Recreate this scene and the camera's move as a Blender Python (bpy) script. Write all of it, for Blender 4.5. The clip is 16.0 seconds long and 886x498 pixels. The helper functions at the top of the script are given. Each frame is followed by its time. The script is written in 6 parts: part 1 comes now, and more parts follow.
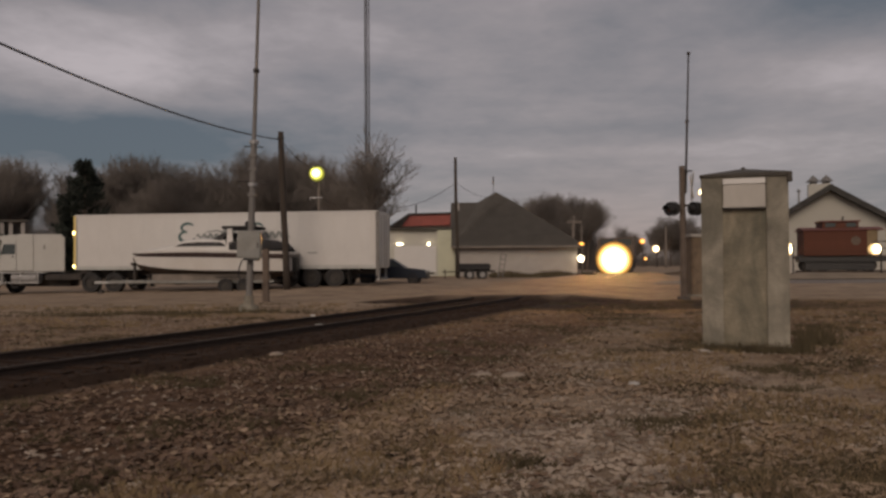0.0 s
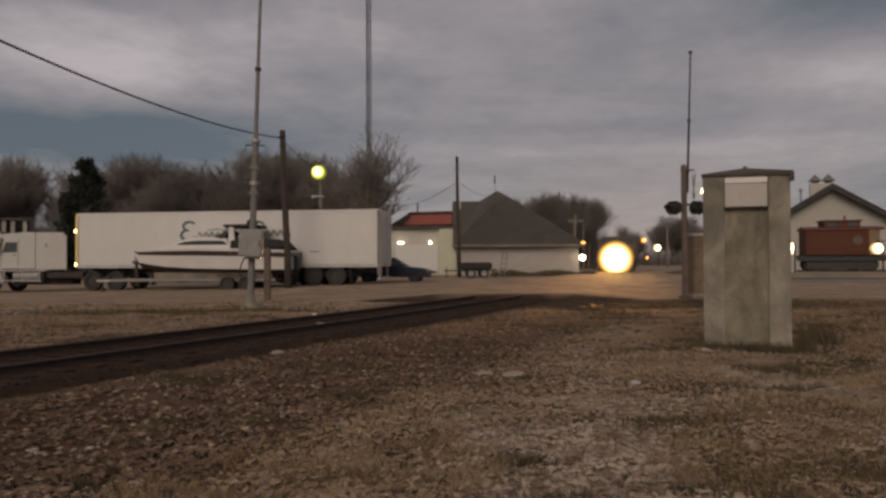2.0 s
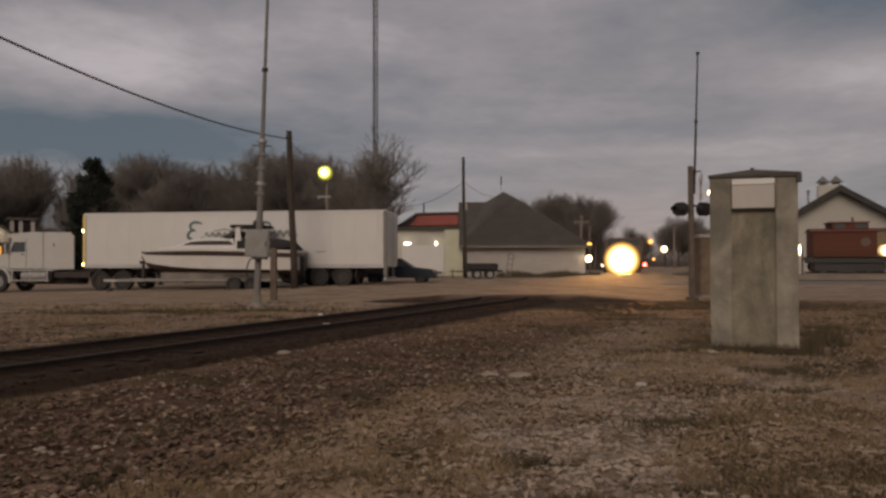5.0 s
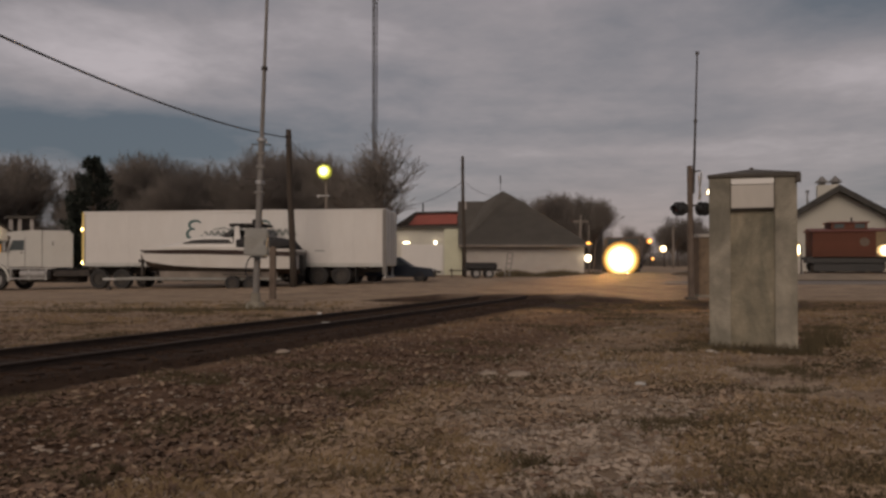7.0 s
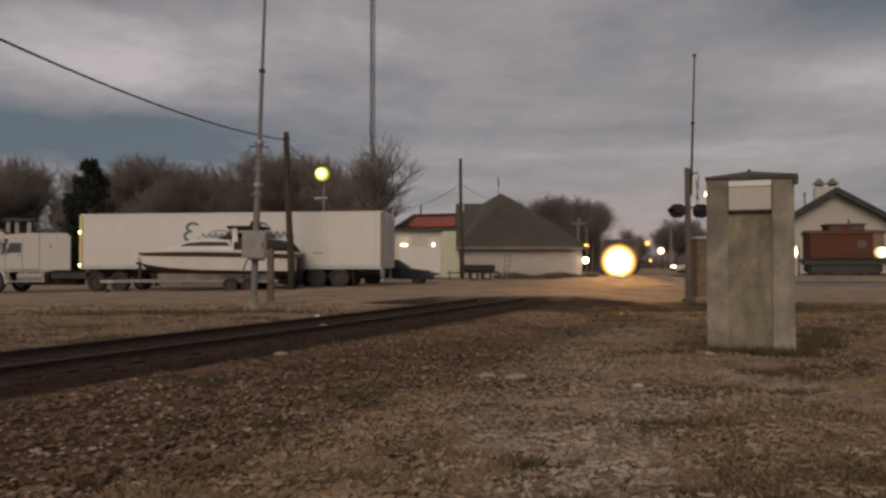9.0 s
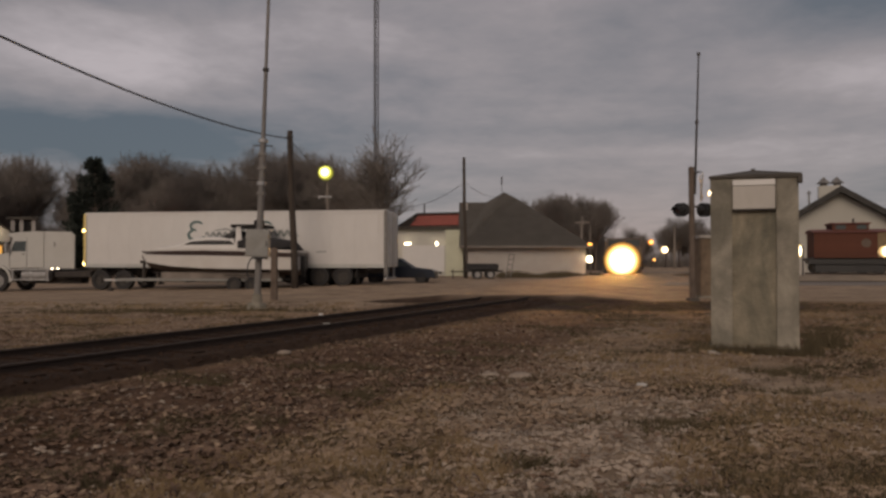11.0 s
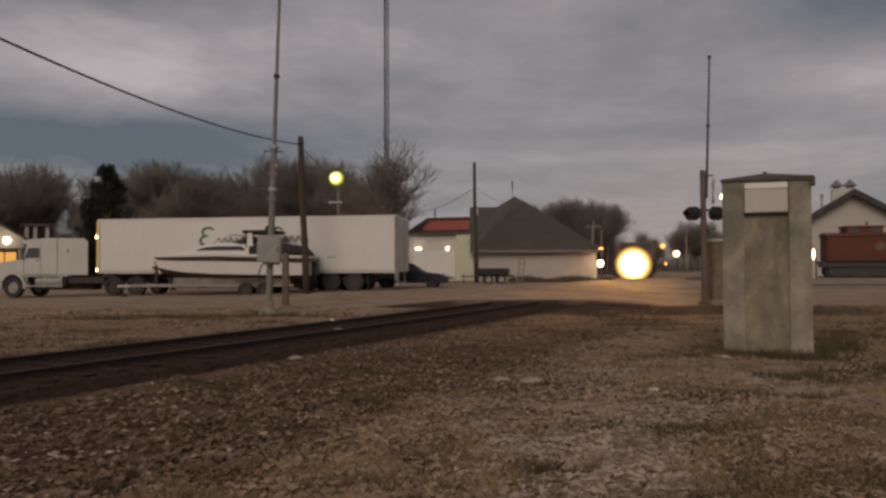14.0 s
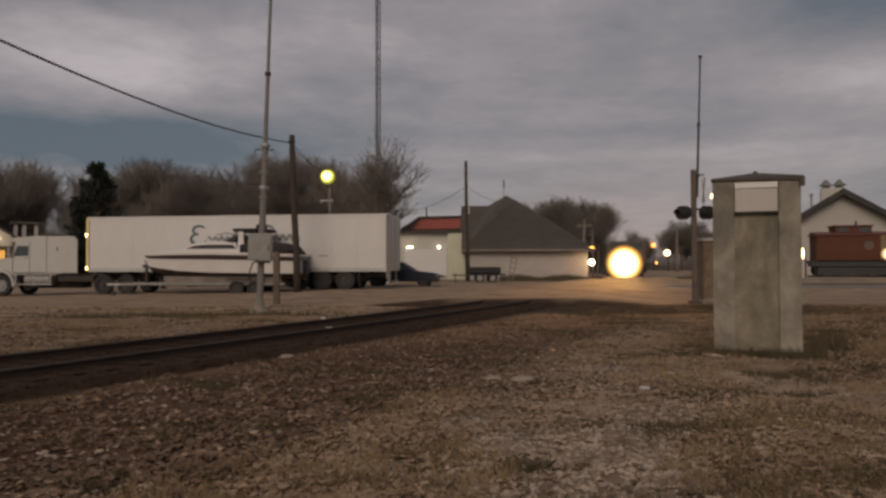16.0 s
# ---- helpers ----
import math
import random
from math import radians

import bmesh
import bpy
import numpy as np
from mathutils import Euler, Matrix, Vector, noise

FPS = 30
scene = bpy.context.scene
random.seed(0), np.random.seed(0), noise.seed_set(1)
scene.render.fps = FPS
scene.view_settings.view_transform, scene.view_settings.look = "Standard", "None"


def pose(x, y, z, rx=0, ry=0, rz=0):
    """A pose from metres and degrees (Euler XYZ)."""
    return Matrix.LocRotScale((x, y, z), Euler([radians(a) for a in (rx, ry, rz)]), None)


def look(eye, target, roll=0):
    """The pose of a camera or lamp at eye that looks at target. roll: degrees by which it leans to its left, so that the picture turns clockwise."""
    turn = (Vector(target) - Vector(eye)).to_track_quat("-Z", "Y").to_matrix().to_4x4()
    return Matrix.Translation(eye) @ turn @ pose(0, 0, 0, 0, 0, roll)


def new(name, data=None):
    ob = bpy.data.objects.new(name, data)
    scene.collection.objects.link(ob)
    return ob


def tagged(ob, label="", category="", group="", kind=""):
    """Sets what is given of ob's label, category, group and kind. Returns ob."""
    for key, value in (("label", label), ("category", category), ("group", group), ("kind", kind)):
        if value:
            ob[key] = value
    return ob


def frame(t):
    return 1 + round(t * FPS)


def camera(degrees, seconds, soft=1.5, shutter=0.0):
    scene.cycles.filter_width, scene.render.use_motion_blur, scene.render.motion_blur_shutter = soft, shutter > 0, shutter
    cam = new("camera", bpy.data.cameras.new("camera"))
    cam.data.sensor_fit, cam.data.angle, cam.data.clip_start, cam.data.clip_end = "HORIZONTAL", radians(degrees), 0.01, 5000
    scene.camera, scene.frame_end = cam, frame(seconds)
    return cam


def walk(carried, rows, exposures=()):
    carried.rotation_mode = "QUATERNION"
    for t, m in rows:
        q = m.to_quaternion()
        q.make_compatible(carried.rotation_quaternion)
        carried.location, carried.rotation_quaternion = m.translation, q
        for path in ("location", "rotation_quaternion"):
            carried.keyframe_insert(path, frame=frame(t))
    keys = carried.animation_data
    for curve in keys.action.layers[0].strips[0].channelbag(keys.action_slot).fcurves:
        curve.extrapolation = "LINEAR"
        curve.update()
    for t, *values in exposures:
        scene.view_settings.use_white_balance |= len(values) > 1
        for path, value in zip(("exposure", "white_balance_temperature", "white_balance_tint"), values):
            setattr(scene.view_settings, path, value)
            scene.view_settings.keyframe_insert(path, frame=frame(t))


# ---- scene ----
cam = camera(60, 16.0, soft=2.8)
EYE = (0.0, 0.0, 1.45)


def aim(yaw, pitch, roll):
    return pose(*EYE, 90 + pitch, 0, yaw) @ pose(0, 0, 0, 0, 0, roll)


walk(cam, [
    (0, aim(-0.505, 0.942, -0.359)),
    (0.5, aim(-0.507, 0.822, -0.333)),
    (1, aim(-0.484, 0.674, -0.299)),
    (1.5, aim(-0.466, 0.694, -0.291)),
    (2, aim(-0.394, 0.851, -0.272)),
    (2.5, aim(-0.327, 0.806, -0.230)),
    (3, aim(-0.148, 0.890, -0.205)),
    (3.5, aim(-0.053, 0.934, -0.221)),
    (4, aim(0.026, 0.970, -0.215)),
    (6.5, aim(0.029, 0.802, -0.017)),
    (7, aim(0.000, 0.846, 0.007)),
    (7.5, aim(-0.223, 0.802, 0.025)),
    (8, aim(-0.380, 0.862, 0.005)),
    (8.5, aim(-0.296, 0.933, -0.067)),
    (9, aim(-0.159, 1.012, -0.045)),
    (11.5, aim(0.109, 0.910, 0.000)),
    (12, aim(0.125, 0.906, -0.003)),
    (12.5, aim(0.233, 0.799, 0.002)),
    (13, aim(0.514, 0.975, -0.022)),
    (13.5, aim(0.845, 1.204, -0.150)),
    (14, aim(0.900, 1.288, -0.225)),
    (14.5, aim(0.891, 1.243, -0.214)),
    (15, aim(0.687, 1.543, -0.155)),
    (15.5, aim(0.245, 1.606, -0.102)),
    (16, aim(0.260, 1.189, -0.142)),
], exposures=[(0.0, 0.06, 6900, 13), (7.0, 0.06, 6900, 13), (8.6, 0.18, 6950, 12), (9.4, 0.16, 6950, 12), (11.3, 0.06, 6900, 13), (16.0, 0.06, 6900, 13)])

# ---- light settings ----
SKY_STRENGTH, SUN_POWER = 1.42, 1.3
# azimuth, elevation, half widths (degrees), gain
SKY_BANKS = [(-24, 13.8, 11, 3.0, 0.30), (-24, 8.6, 15, 2.5, -0.47), (-9, 16.5, 6, 2.0, 0.06), (30, 12.3, 6, 1.7, 0.18),
             (28, 17.0, 6, 2.6, -0.26), (8, 18.0, 7, 2.4, 0.07), (11, 8.0, 15, 0.55, 0.13), (9, 9.8, 14, 0.6, -0.10), (-28, 19, 9, 1.6, -0.22),
             (0, 7.3, 1.6, 0.25, 0.10), (2, 14.5, 9, 1.3, 0.06), (-10, 13.6, 3.2, 0.9, -0.08)]

# ---- world, sun ----
SUN_EL, SUN_AZ = 28.0, 195.0     # soft evening light from behind the camera

world = bpy.data.worlds.new("dusk_sky")
scene.world = world
world.use_nodes = True


class Nodes:
    """Short hand for node trees."""

    def __init__(self, tree):
        self.t = tree
        tree.nodes.clear()

    def add(self, kind, **values):
        n = self.t.nodes.new(kind)
        for k, v in values.items():
            if k == "op":
                n.operation = v
        return n

    def put(self, sock, v):
        if hasattr(v, "is_output"):
            self.t.links.new(v, sock)
        elif v is not None:
            sock.default_value = v

    def math(self, op, a, b=None, c=None, clamp=False):
        n = self.t.nodes.new("ShaderNodeMath")
        n.operation, n.use_clamp = op, clamp
        for s, v in zip(n.inputs, (a, b, c)):
            self.put(s, v)
        return n.outputs[0]

    def vmath(self, op, a, b=None):
        n = self.t.nodes.new("ShaderNodeVectorMath")
        n.operation = op
        self.put(n.inputs[0], a)
        if b is not None:
            self.put(n.inputs[1], b)
        return n.outputs[0]

    def noise(self, vec, scale, detail=4.0, rough=0.55, dist=0.0):
        n = self.t.nodes.new("ShaderNodeTexNoise")
        self.put(n.inputs["Vector"], vec)
        n.inputs["Scale"].default_value = scale
        n.inputs["Detail"].default_value = detail
        n.inputs["Roughness"].default_value = rough
        n.inputs["Distortion"].default_value = dist
        return n.outputs["Fac"]

    def ramp(self, fac, stops):
        n = self.t.nodes.new("ShaderNodeValToRGB")
        e = n.color_ramp.elements
        while len(e) < len(stops):
            e.new(0.5)
        for el, (p, c) in zip(e, stops):
            el.position = p
            el.color = (c[0], c[1], c[2], 1.0) if not isinstance(c, float) else (c, c, c, 1.0)
        self.put(n.inputs[0], fac)
        return n.outputs[0]

    def mix(self, fac, a, b, mode="MIX"):
        n = self.t.nodes.new("ShaderNodeMix")
        n.data_type, n.blend_type = "RGBA", mode
        self.put(n.inputs[0], fac)
        for s, v in ((n.inputs[6], a), (n.inputs[7], b)):
            self.put(s, (*v, 1.0) if isinstance(v, tuple) and len(v) == 3 else v)
        return n.outputs[2]


w = Nodes(world.node_tree)
coord = w.add("ShaderNodeTexCoord").outputs["Generated"]
sep = w.add("ShaderNodeSeparateXYZ")
w.put(sep.inputs[0], coord)
sx, sy, sz = sep.outputs
az = w.math("MULTIPLY", w.math("ARCTAN2", sx, sy), 57.2958)
el = w.math("MULTIPLY", w.math("ARCSINE", sz), 57.2958)
# a low cloud deck seen in perspective
deck = w.math("ADD", w.math("MAXIMUM", sz, 0.0), 0.12)
comb = w.add("ShaderNodeCombineXYZ")
w.put(comb.inputs[0], w.math("DIVIDE", sx, deck))
w.put(comb.inputs[1], w.math("DIVIDE", sy, deck))
n1 = w.noise(comb.outputs[0], 0.85, 6.0, 0.55, 0.35)
n2 = w.noise(comb.outputs[0], 2.9, 6.0, 0.6, 0.2)
n3 = w.noise(comb.outputs[0], 8.5, 5.0, 0.6, 0.5)
tone = w.math("ADD", w.math("MULTIPLY_ADD", n1, 0.66, -0.05), w.math("ADD", w.math("MULTIPLY", n2, 0.32), w.math("MULTIPLY", n3, 0.12)))


def bank(a0, e0, aw, ew, gain):
    """A broad lighter or darker bank of cloud."""
    u = w.math("POWER", w.math("ABSOLUTE", w.math("DIVIDE", w.math("SUBTRACT", az, a0), aw)), 2.0)
    v = w.math("POWER", w.math("ABSOLUTE", w.math("DIVIDE", w.math("SUBTRACT", el, e0), ew)), 2.0)
    return w.math("MULTIPLY", w.math("EXPONENT", w.math("MULTIPLY", w.math("ADD", u, v), -1.0)), gain)


for b in SKY_BANKS:
    tone = w.math("ADD", tone, bank(*b))
cloud = w.ramp(tone, [(0.20, (0.062, 0.079, 0.098)), (0.42, (0.129, 0.131, 0.146)), (0.58, (0.186, 0.176, 0.188)),
                      (0.80, (0.297, 0.278, 0.296))])
# deck tinted warmer to the right, with a pale band low over the track
cloud = w.mix(bank(18.0, 8.0, 22.0, 13.0, 0.22), cloud, (0.208, 0.180, 0.176))
cloud = w.mix(bank(13.0, 1.5, 9.0, 4.5, 0.30), cloud, (0.34, 0.26, 0.25))
sky = w.add("ShaderNodeTexSky")
sky.sky_type, sky.sun_disc = "NISHITA", False
sky.sun_elevation, sky.sun_rotation = radians(SUN_EL), radians(SUN_AZ)
clear = w.mix(1.0, sky.outputs[0], (0.10, 0.10, 0.10), "MULTIPLY")
both = w.mix(0.96, clear, cloud)
bg = w.add("ShaderNodeBackground")
w.put(bg.inputs[0], both)
bg.inputs[1].default_value = SKY_STRENGTH
w.put(w.add("ShaderNodeOutputWorld").inputs[0], bg.outputs[0])

sun = new("sun", bpy.data.lights.new("sun", "SUN"))
sun.data.energy, sun.data.angle, sun.data.color = SUN_POWER, radians(35), (1.0, 0.85, 0.72)
a, e = radians(SUN_AZ), radians(SUN_EL)
sun.matrix_world = look((60 * math.sin(a) * math.cos(e), 60 * math.cos(a) * math.cos(e), 60 * math.sin(e)), (0, 0, 0))

# ---- materials ----
def mat(name, color, rough=0.7, metal=0.0, vary=0.25, scale=3.0, fine=40.0, bump=0.15, dirt=None, dirt_amount=0.35, coat=0.0,
        shift=0.0, streak=1.0, spec=0.5, dirt_from=0.5):
    """Painted or natural surface: broad and fine variation, stains and relief, at real size."""
    m = bpy.data.materials.new(name)
    m.use_nodes = True
    n = Nodes(m.node_tree)
    tc = n.add("ShaderNodeTexCoord").outputs["Object"]
    run = n.vmath("MULTIPLY", tc, (1.0, 1.0, streak))
    info = n.add("ShaderNodeObjectInfo").outputs["Random"]
    big = n.noise(tc, scale, 5.0, 0.6, 0.4)
    small = n.noise(tc, fine, 4.0, 0.6)
    dark = tuple(c * (1 - vary) for c in color)
    lite = tuple(min(1.0, c * (1 + vary)) for c in color)
    col = n.ramp(big, [(0.3, dark), (0.7, lite)])
    col = n.mix(n.math("MULTIPLY", small, 0.35), col, dark)
    if dirt:
        spot = n.ramp(n.noise(run, scale * 0.45, 7.0, 0.68, 0.6), [(dirt_from, 0.0), (dirt_from + 0.22, 1.0)])
        col = n.mix(n.math("MULTIPLY", spot, dirt_amount), col, dirt)
    if shift:
        col = n.mix(n.math("MULTIPLY", info, shift), col, dark)
    p = n.add("ShaderNodeBsdfPrincipled")
    n.put(p.inputs["Base Color"], col)
    n.put(p.inputs["Roughness"], n.math("ADD", n.math("MULTIPLY", small, 0.2), rough - 0.1, clamp=True))
    p.inputs["Metallic"].default_value = metal
    p.inputs["Specular IOR Level"].default_value = spec
    p.inputs["Coat Weight"].default_value = coat
    if bump:
        b = n.add("ShaderNodeBump")
        b.inputs["Strength"].default_value = bump
        b.inputs["Distance"].default_value = 0.02
        n.put(b.inputs["Height"], small)
        n.put(p.inputs["Normal"], b.outputs[0])
    n.put(n.add("ShaderNodeOutputMaterial").inputs[0], p.outputs[0])
    return m


def glow(name, color, power):
    m = bpy.data.materials.new(name)
    m.use_nodes = True
    n = Nodes(m.node_tree)
    e = n.add("ShaderNodeEmission")
    e.inputs[0].default_value, e.inputs[1].default_value = (*color, 1), power
    n.put(n.add("ShaderNodeOutputMaterial").inputs[0], e.outputs[0])
    return m


def glass(name, tint=(0.05, 0.06, 0.06), rough=0.05):
    m = bpy.data.materials.new(name)
    m.use_nodes = True
    p = m.node_tree.nodes["Principled BSDF"]
    p.inputs["Base Color"].default_value = (*tint, 1)
    p.inputs["Roughness"].default_value = rough
    p.inputs["Specular IOR Level"].default_value = 0.6
    return m


M = {
    "white": mat("white_gelcoat_panel", (0.550, 0.532, 0.508), 0.45, vary=0.05, scale=0.8, fine=6, bump=0.03, dirt=(0.42, 0.37, 0.32), dirt_amount=0.35, streak=0.25),
    "cab": mat("white_truck_paint", (0.43, 0.42, 0.39), 0.35, vary=0.05, scale=1.5, fine=15, bump=0.02, dirt=(0.36, 0.32, 0.28), coat=0.3),
    "rail_alu": mat("aluminium_trim", (0.55, 0.54, 0.52), 0.4, 0.7, vary=0.15),
    "rubber": mat("tyre_rubber", (0.028, 0.026, 0.025), 0.85, vary=0.3, fine=60),
    "steel_dark": mat("dark_chassis_steel", (0.045, 0.038, 0.034), 0.7, 0.3, vary=0.4, dirt=(0.12, 0.08, 0.05)),
    "steel": mat("galvanised_steel", (0.36, 0.36, 0.36), 0.5, 0.55, vary=0.2, scale=2, dirt=(0.2, 0.17, 0.15)),
    "mast_grey": mat("dull_mast_paint", (0.165, 0.155, 0.145), 0.65, 0.1, vary=0.15, dirt=(0.13, 0.11, 0.09)),
    "pale_steel": mat("pale_painted_steel", (0.42, 0.42, 0.40), 0.55, 0.1, vary=0.15, dirt=(0.26, 0.22, 0.18)),
    # darkened copy of the wheel disc below, shade put into its colour
    "hub_shaded": mat("shaded_wheel_disc", (0.042, 0.036, 0.031), 0.6, 0.2, vary=0.3),
    "hub": mat("wheel_disc", (0.30, 0.29, 0.28), 0.45, 0.4, vary=0.2, dirt=(0.1, 0.08, 0.06)),
    "wood_pole": mat("creosoted_wood", (0.050, 0.038, 0.029), 0.9, vary=0.35, scale=1.2, fine=30, bump=0.4),
    "grey_wood": mat("weathered_wood", (0.20, 0.17, 0.145), 0.9, vary=0.3, scale=1.2, fine=30, bump=0.4),
    "boat_white": mat("boat_gelcoat", (0.60, 0.58, 0.55), 0.3, vary=0.05, scale=1, bump=0.02, dirt=(0.45, 0.40, 0.34), coat=0.4),
    "boat_stripe": mat("dark_hull_stripe", (0.040, 0.026, 0.024), 0.35, vary=0.2, bump=0.02),
    "boat_bottom": mat("brown_bottom_paint", (0.085, 0.062, 0.048), 0.8, vary=0.3),
    "canvas": mat("dark_canvas", (0.030, 0.028, 0.028), 0.95, vary=0.3, fine=50, bump=0.3),
    "dark_glass": glass("dark_glass"),
    "lettering": mat("teal_lettering", (0.06, 0.11, 0.105), 0.5, vary=0.15, bump=0.0),
    "lettering_grey": mat("grey_lettering", (0.20, 0.21, 0.20), 0.5, vary=0.15, bump=0.0),
    "concrete": mat("weathered_concrete", (0.285, 0.256, 0.204), 0.92, vary=0.34, scale=2.6, fine=30, bump=0.8, dirt=(0.115, 0.106, 0.082), dirt_amount=0.8, streak=0.6, dirt_from=0.41),
    "concrete_stained": mat("stained_concrete", (0.252, 0.218, 0.158), 0.94, vary=0.36, scale=2.4, fine=26, bump=0.8, dirt=(0.088, 0.087, 0.066), dirt_amount=0.9, streak=0.6, dirt_from=0.42),
    "box_grey": mat("dull_grey_steel_box", (0.235, 0.232, 0.215), 0.6, 0.1, vary=0.18, scale=2.5, dirt=(0.15, 0.13, 0.10), dirt_amount=0.6),
    "shingle_dark": mat("dark_weathered_shingles", (0.046, 0.044, 0.040), 0.95, vary=0.35, scale=1.0, fine=12, bump=0.6),
    "case_brown": mat("weathered_brown_case", (0.165, 0.118, 0.078), 0.85, vary=0.35, scale=2.5, bump=0.2, dirt=(0.09, 0.07, 0.045), dirt_amount=0.7),
    "lamp_beam": glow("sealed_beam", (1.0, 0.48, 0.15), 24000.0),
    "concrete_dark": mat("dark_concrete", (0.075, 0.066, 0.056), 0.95, vary=0.3, scale=2.5, fine=45, bump=0.5),
    "board": mat("whitewashed_board", (0.43, 0.40, 0.36), 0.7, vary=0.1, scale=2.0, bump=0.1, dirt=(0.4, 0.36, 0.3), dirt_amount=0.4),
    "shingle": mat("dark_shingles", (0.088, 0.078, 0.066), 0.95, vary=0.3, scale=1.0, fine=12, bump=0.6, shift=0.5),
    "stucco": mat("pale_stucco", (0.37, 0.34, 0.31), 0.9, vary=0.1, scale=0.8, fine=30, bump=0.3, dirt=(0.3, 0.26, 0.22)),
    "stucco_green": mat("pale_green_siding", (0.50, 0.50, 0.38), 0.8, vary=0.08, scale=0.8, fine=20, bump=0.1, dirt=(0.33, 0.31, 0.22)),
    "clapboard": mat("white_clapboard", (0.41, 0.395, 0.35), 0.7, vary=0.07, scale=0.8, fine=20, bump=0.1, dirt=(0.4, 0.36, 0.3), shift=0.12),
    "red_metal": mat("red_metal_roof", (0.27, 0.052, 0.036), 0.5, vary=0.2, scale=0.8, bump=0.05),
    "caboose_red": mat("faded_red_paint", (0.098, 0.034, 0.020), 0.65, vary=0.25, scale=1.2, bump=0.1, dirt=(0.062, 0.036, 0.024), dirt_amount=0.8, shift=0.3, spec=0.2),
    "caboose_dark": mat("dark_maroon_roof", (0.14, 0.05, 0.042), 0.75, vary=0.3),
    "yellow_trim": mat("yellow_ochre_paint", (0.17, 0.115, 0.055), 0.6, vary=0.2),
    "gold_sheen": mat("gold_sheen_strip", (0.72, 0.56, 0.20), 0.35, vary=0.1, bump=0.0),
    "black": mat("black_paint", (0.018, 0.017, 0.017), 0.55, vary=0.3, bump=0.05),
    "loco": mat("locomotive_paint", (0.07, 0.045, 0.032), 0.5, vary=0.2, bump=0.05),
    "truck_blue": mat("dark_blue_paint", (0.016, 0.022, 0.034), 0.5, vary=0.2, bump=0.02, coat=0.1, spec=0.25),
    "car_pale": mat("silver_car_paint", (0.55, 0.54, 0.50), 0.35, 0.2, vary=0.05, bump=0.0, coat=0.5),
    "car_dark": mat("grey_car_paint", (0.16, 0.16, 0.17), 0.35, 0.3, vary=0.05, bump=0.0, coat=0.5),
    "bark": mat("bark", (0.135, 0.105, 0.085), 0.95, vary=0.3, scale=2, fine=20, bump=0.4, spec=0.12),
    "twig": mat("bare_twigs", (0.148, 0.128, 0.113), 0.95, vary=0.3, scale=0.3, fine=3, bump=0.0, shift=0.4),
    "needle": mat("conifer_needles", (0.018, 0.024, 0.017), 0.9, vary=0.4, scale=0.8, bump=0.0),
    "rail": mat("rail_steel", (0.036, 0.023, 0.017), 0.9, 0.0, vary=0.3, scale=5),
    "rail_head": mat("worn_rail_head", (0.045, 0.032, 0.025), 0.75, 0.15, vary=0.3, scale=5, bump=0.02),
    "tie": mat("oiled_wood_tie", (0.034, 0.021, 0.015), 0.95, vary=0.4, scale=3, fine=25, bump=0.5, shift=0.5, spec=0.12),
    "ballast": mat("dark_cinder_ballast", (0.040, 0.025, 0.017), 0.95, vary=0.45, scale=2.5, fine=18, bump=0.8, spec=0.12),
    "cinder_stone": mat("cinder_stones", (0.042, 0.026, 0.018), 0.9, vary=0.4, scale=4, bump=0.2, spec=0.12),
    "stone": mat("pale_gravel", (0.33, 0.268, 0.212), 0.9, vary=0.4, scale=2.3, fine=30, bump=0.3, spec=0.12),
    "leaf": mat("dead_leaves", (0.168, 0.112, 0.080), 0.9, vary=0.38, scale=2.7, fine=15, bump=0.1, spec=0.12),
    "pale_leaf": mat("bleached_leaves", (0.29, 0.212, 0.148), 0.9, vary=0.38, scale=2.7, fine=15, bump=0.1, spec=0.12),
    "grass": mat("dry_grass", (0.235, 0.168, 0.098), 0.9, vary=0.35, scale=0.9, fine=10, bump=0.0, spec=0.12),
    "weed": mat("dark_weeds", (0.090, 0.072, 0.044), 0.95, vary=0.4, scale=2, bump=0.0, spec=0.12),
    "wire": mat("black_cable", (0.02, 0.02, 0.022), 0.6, vary=0.1, bump=0.0),
    "road": mat("worn_asphalt", (0.17, 0.145, 0.125), 0.9, vary=0.2, scale=0.4, fine=20, bump=0.3, dirt=(0.22, 0.19, 0.16)),
    "bank": mat("dry_mown_bank", (0.21, 0.165, 0.12), 0.95, vary=0.25, scale=0.7, fine=14, bump=0.4),
    "kerb": mat("dark_railroad_timber", (0.06, 0.045, 0.035), 0.9, vary=0.3, bump=0.3),
    "lamp_wall": glow("lamp_wall", (1.0, 0.88, 0.62), 7.0),
    "marker": glow("marker_amber", (1.0, 0.70, 0.26), 11.0),
    "lamp_plain": glow("lit_lamp", (1.0, 0.86, 0.58), 9.0),
    "amber_plain": glow("lit_amber_lamp", (1.0, 0.45, 0.08), 3.5),
    "window_warm": glow("lit_window_warm", (1.0, 0.50, 0.12), 0.8),
    "tail": glow("tail_light_red", (1.0, 0.05, 0.035), 40.0),
}


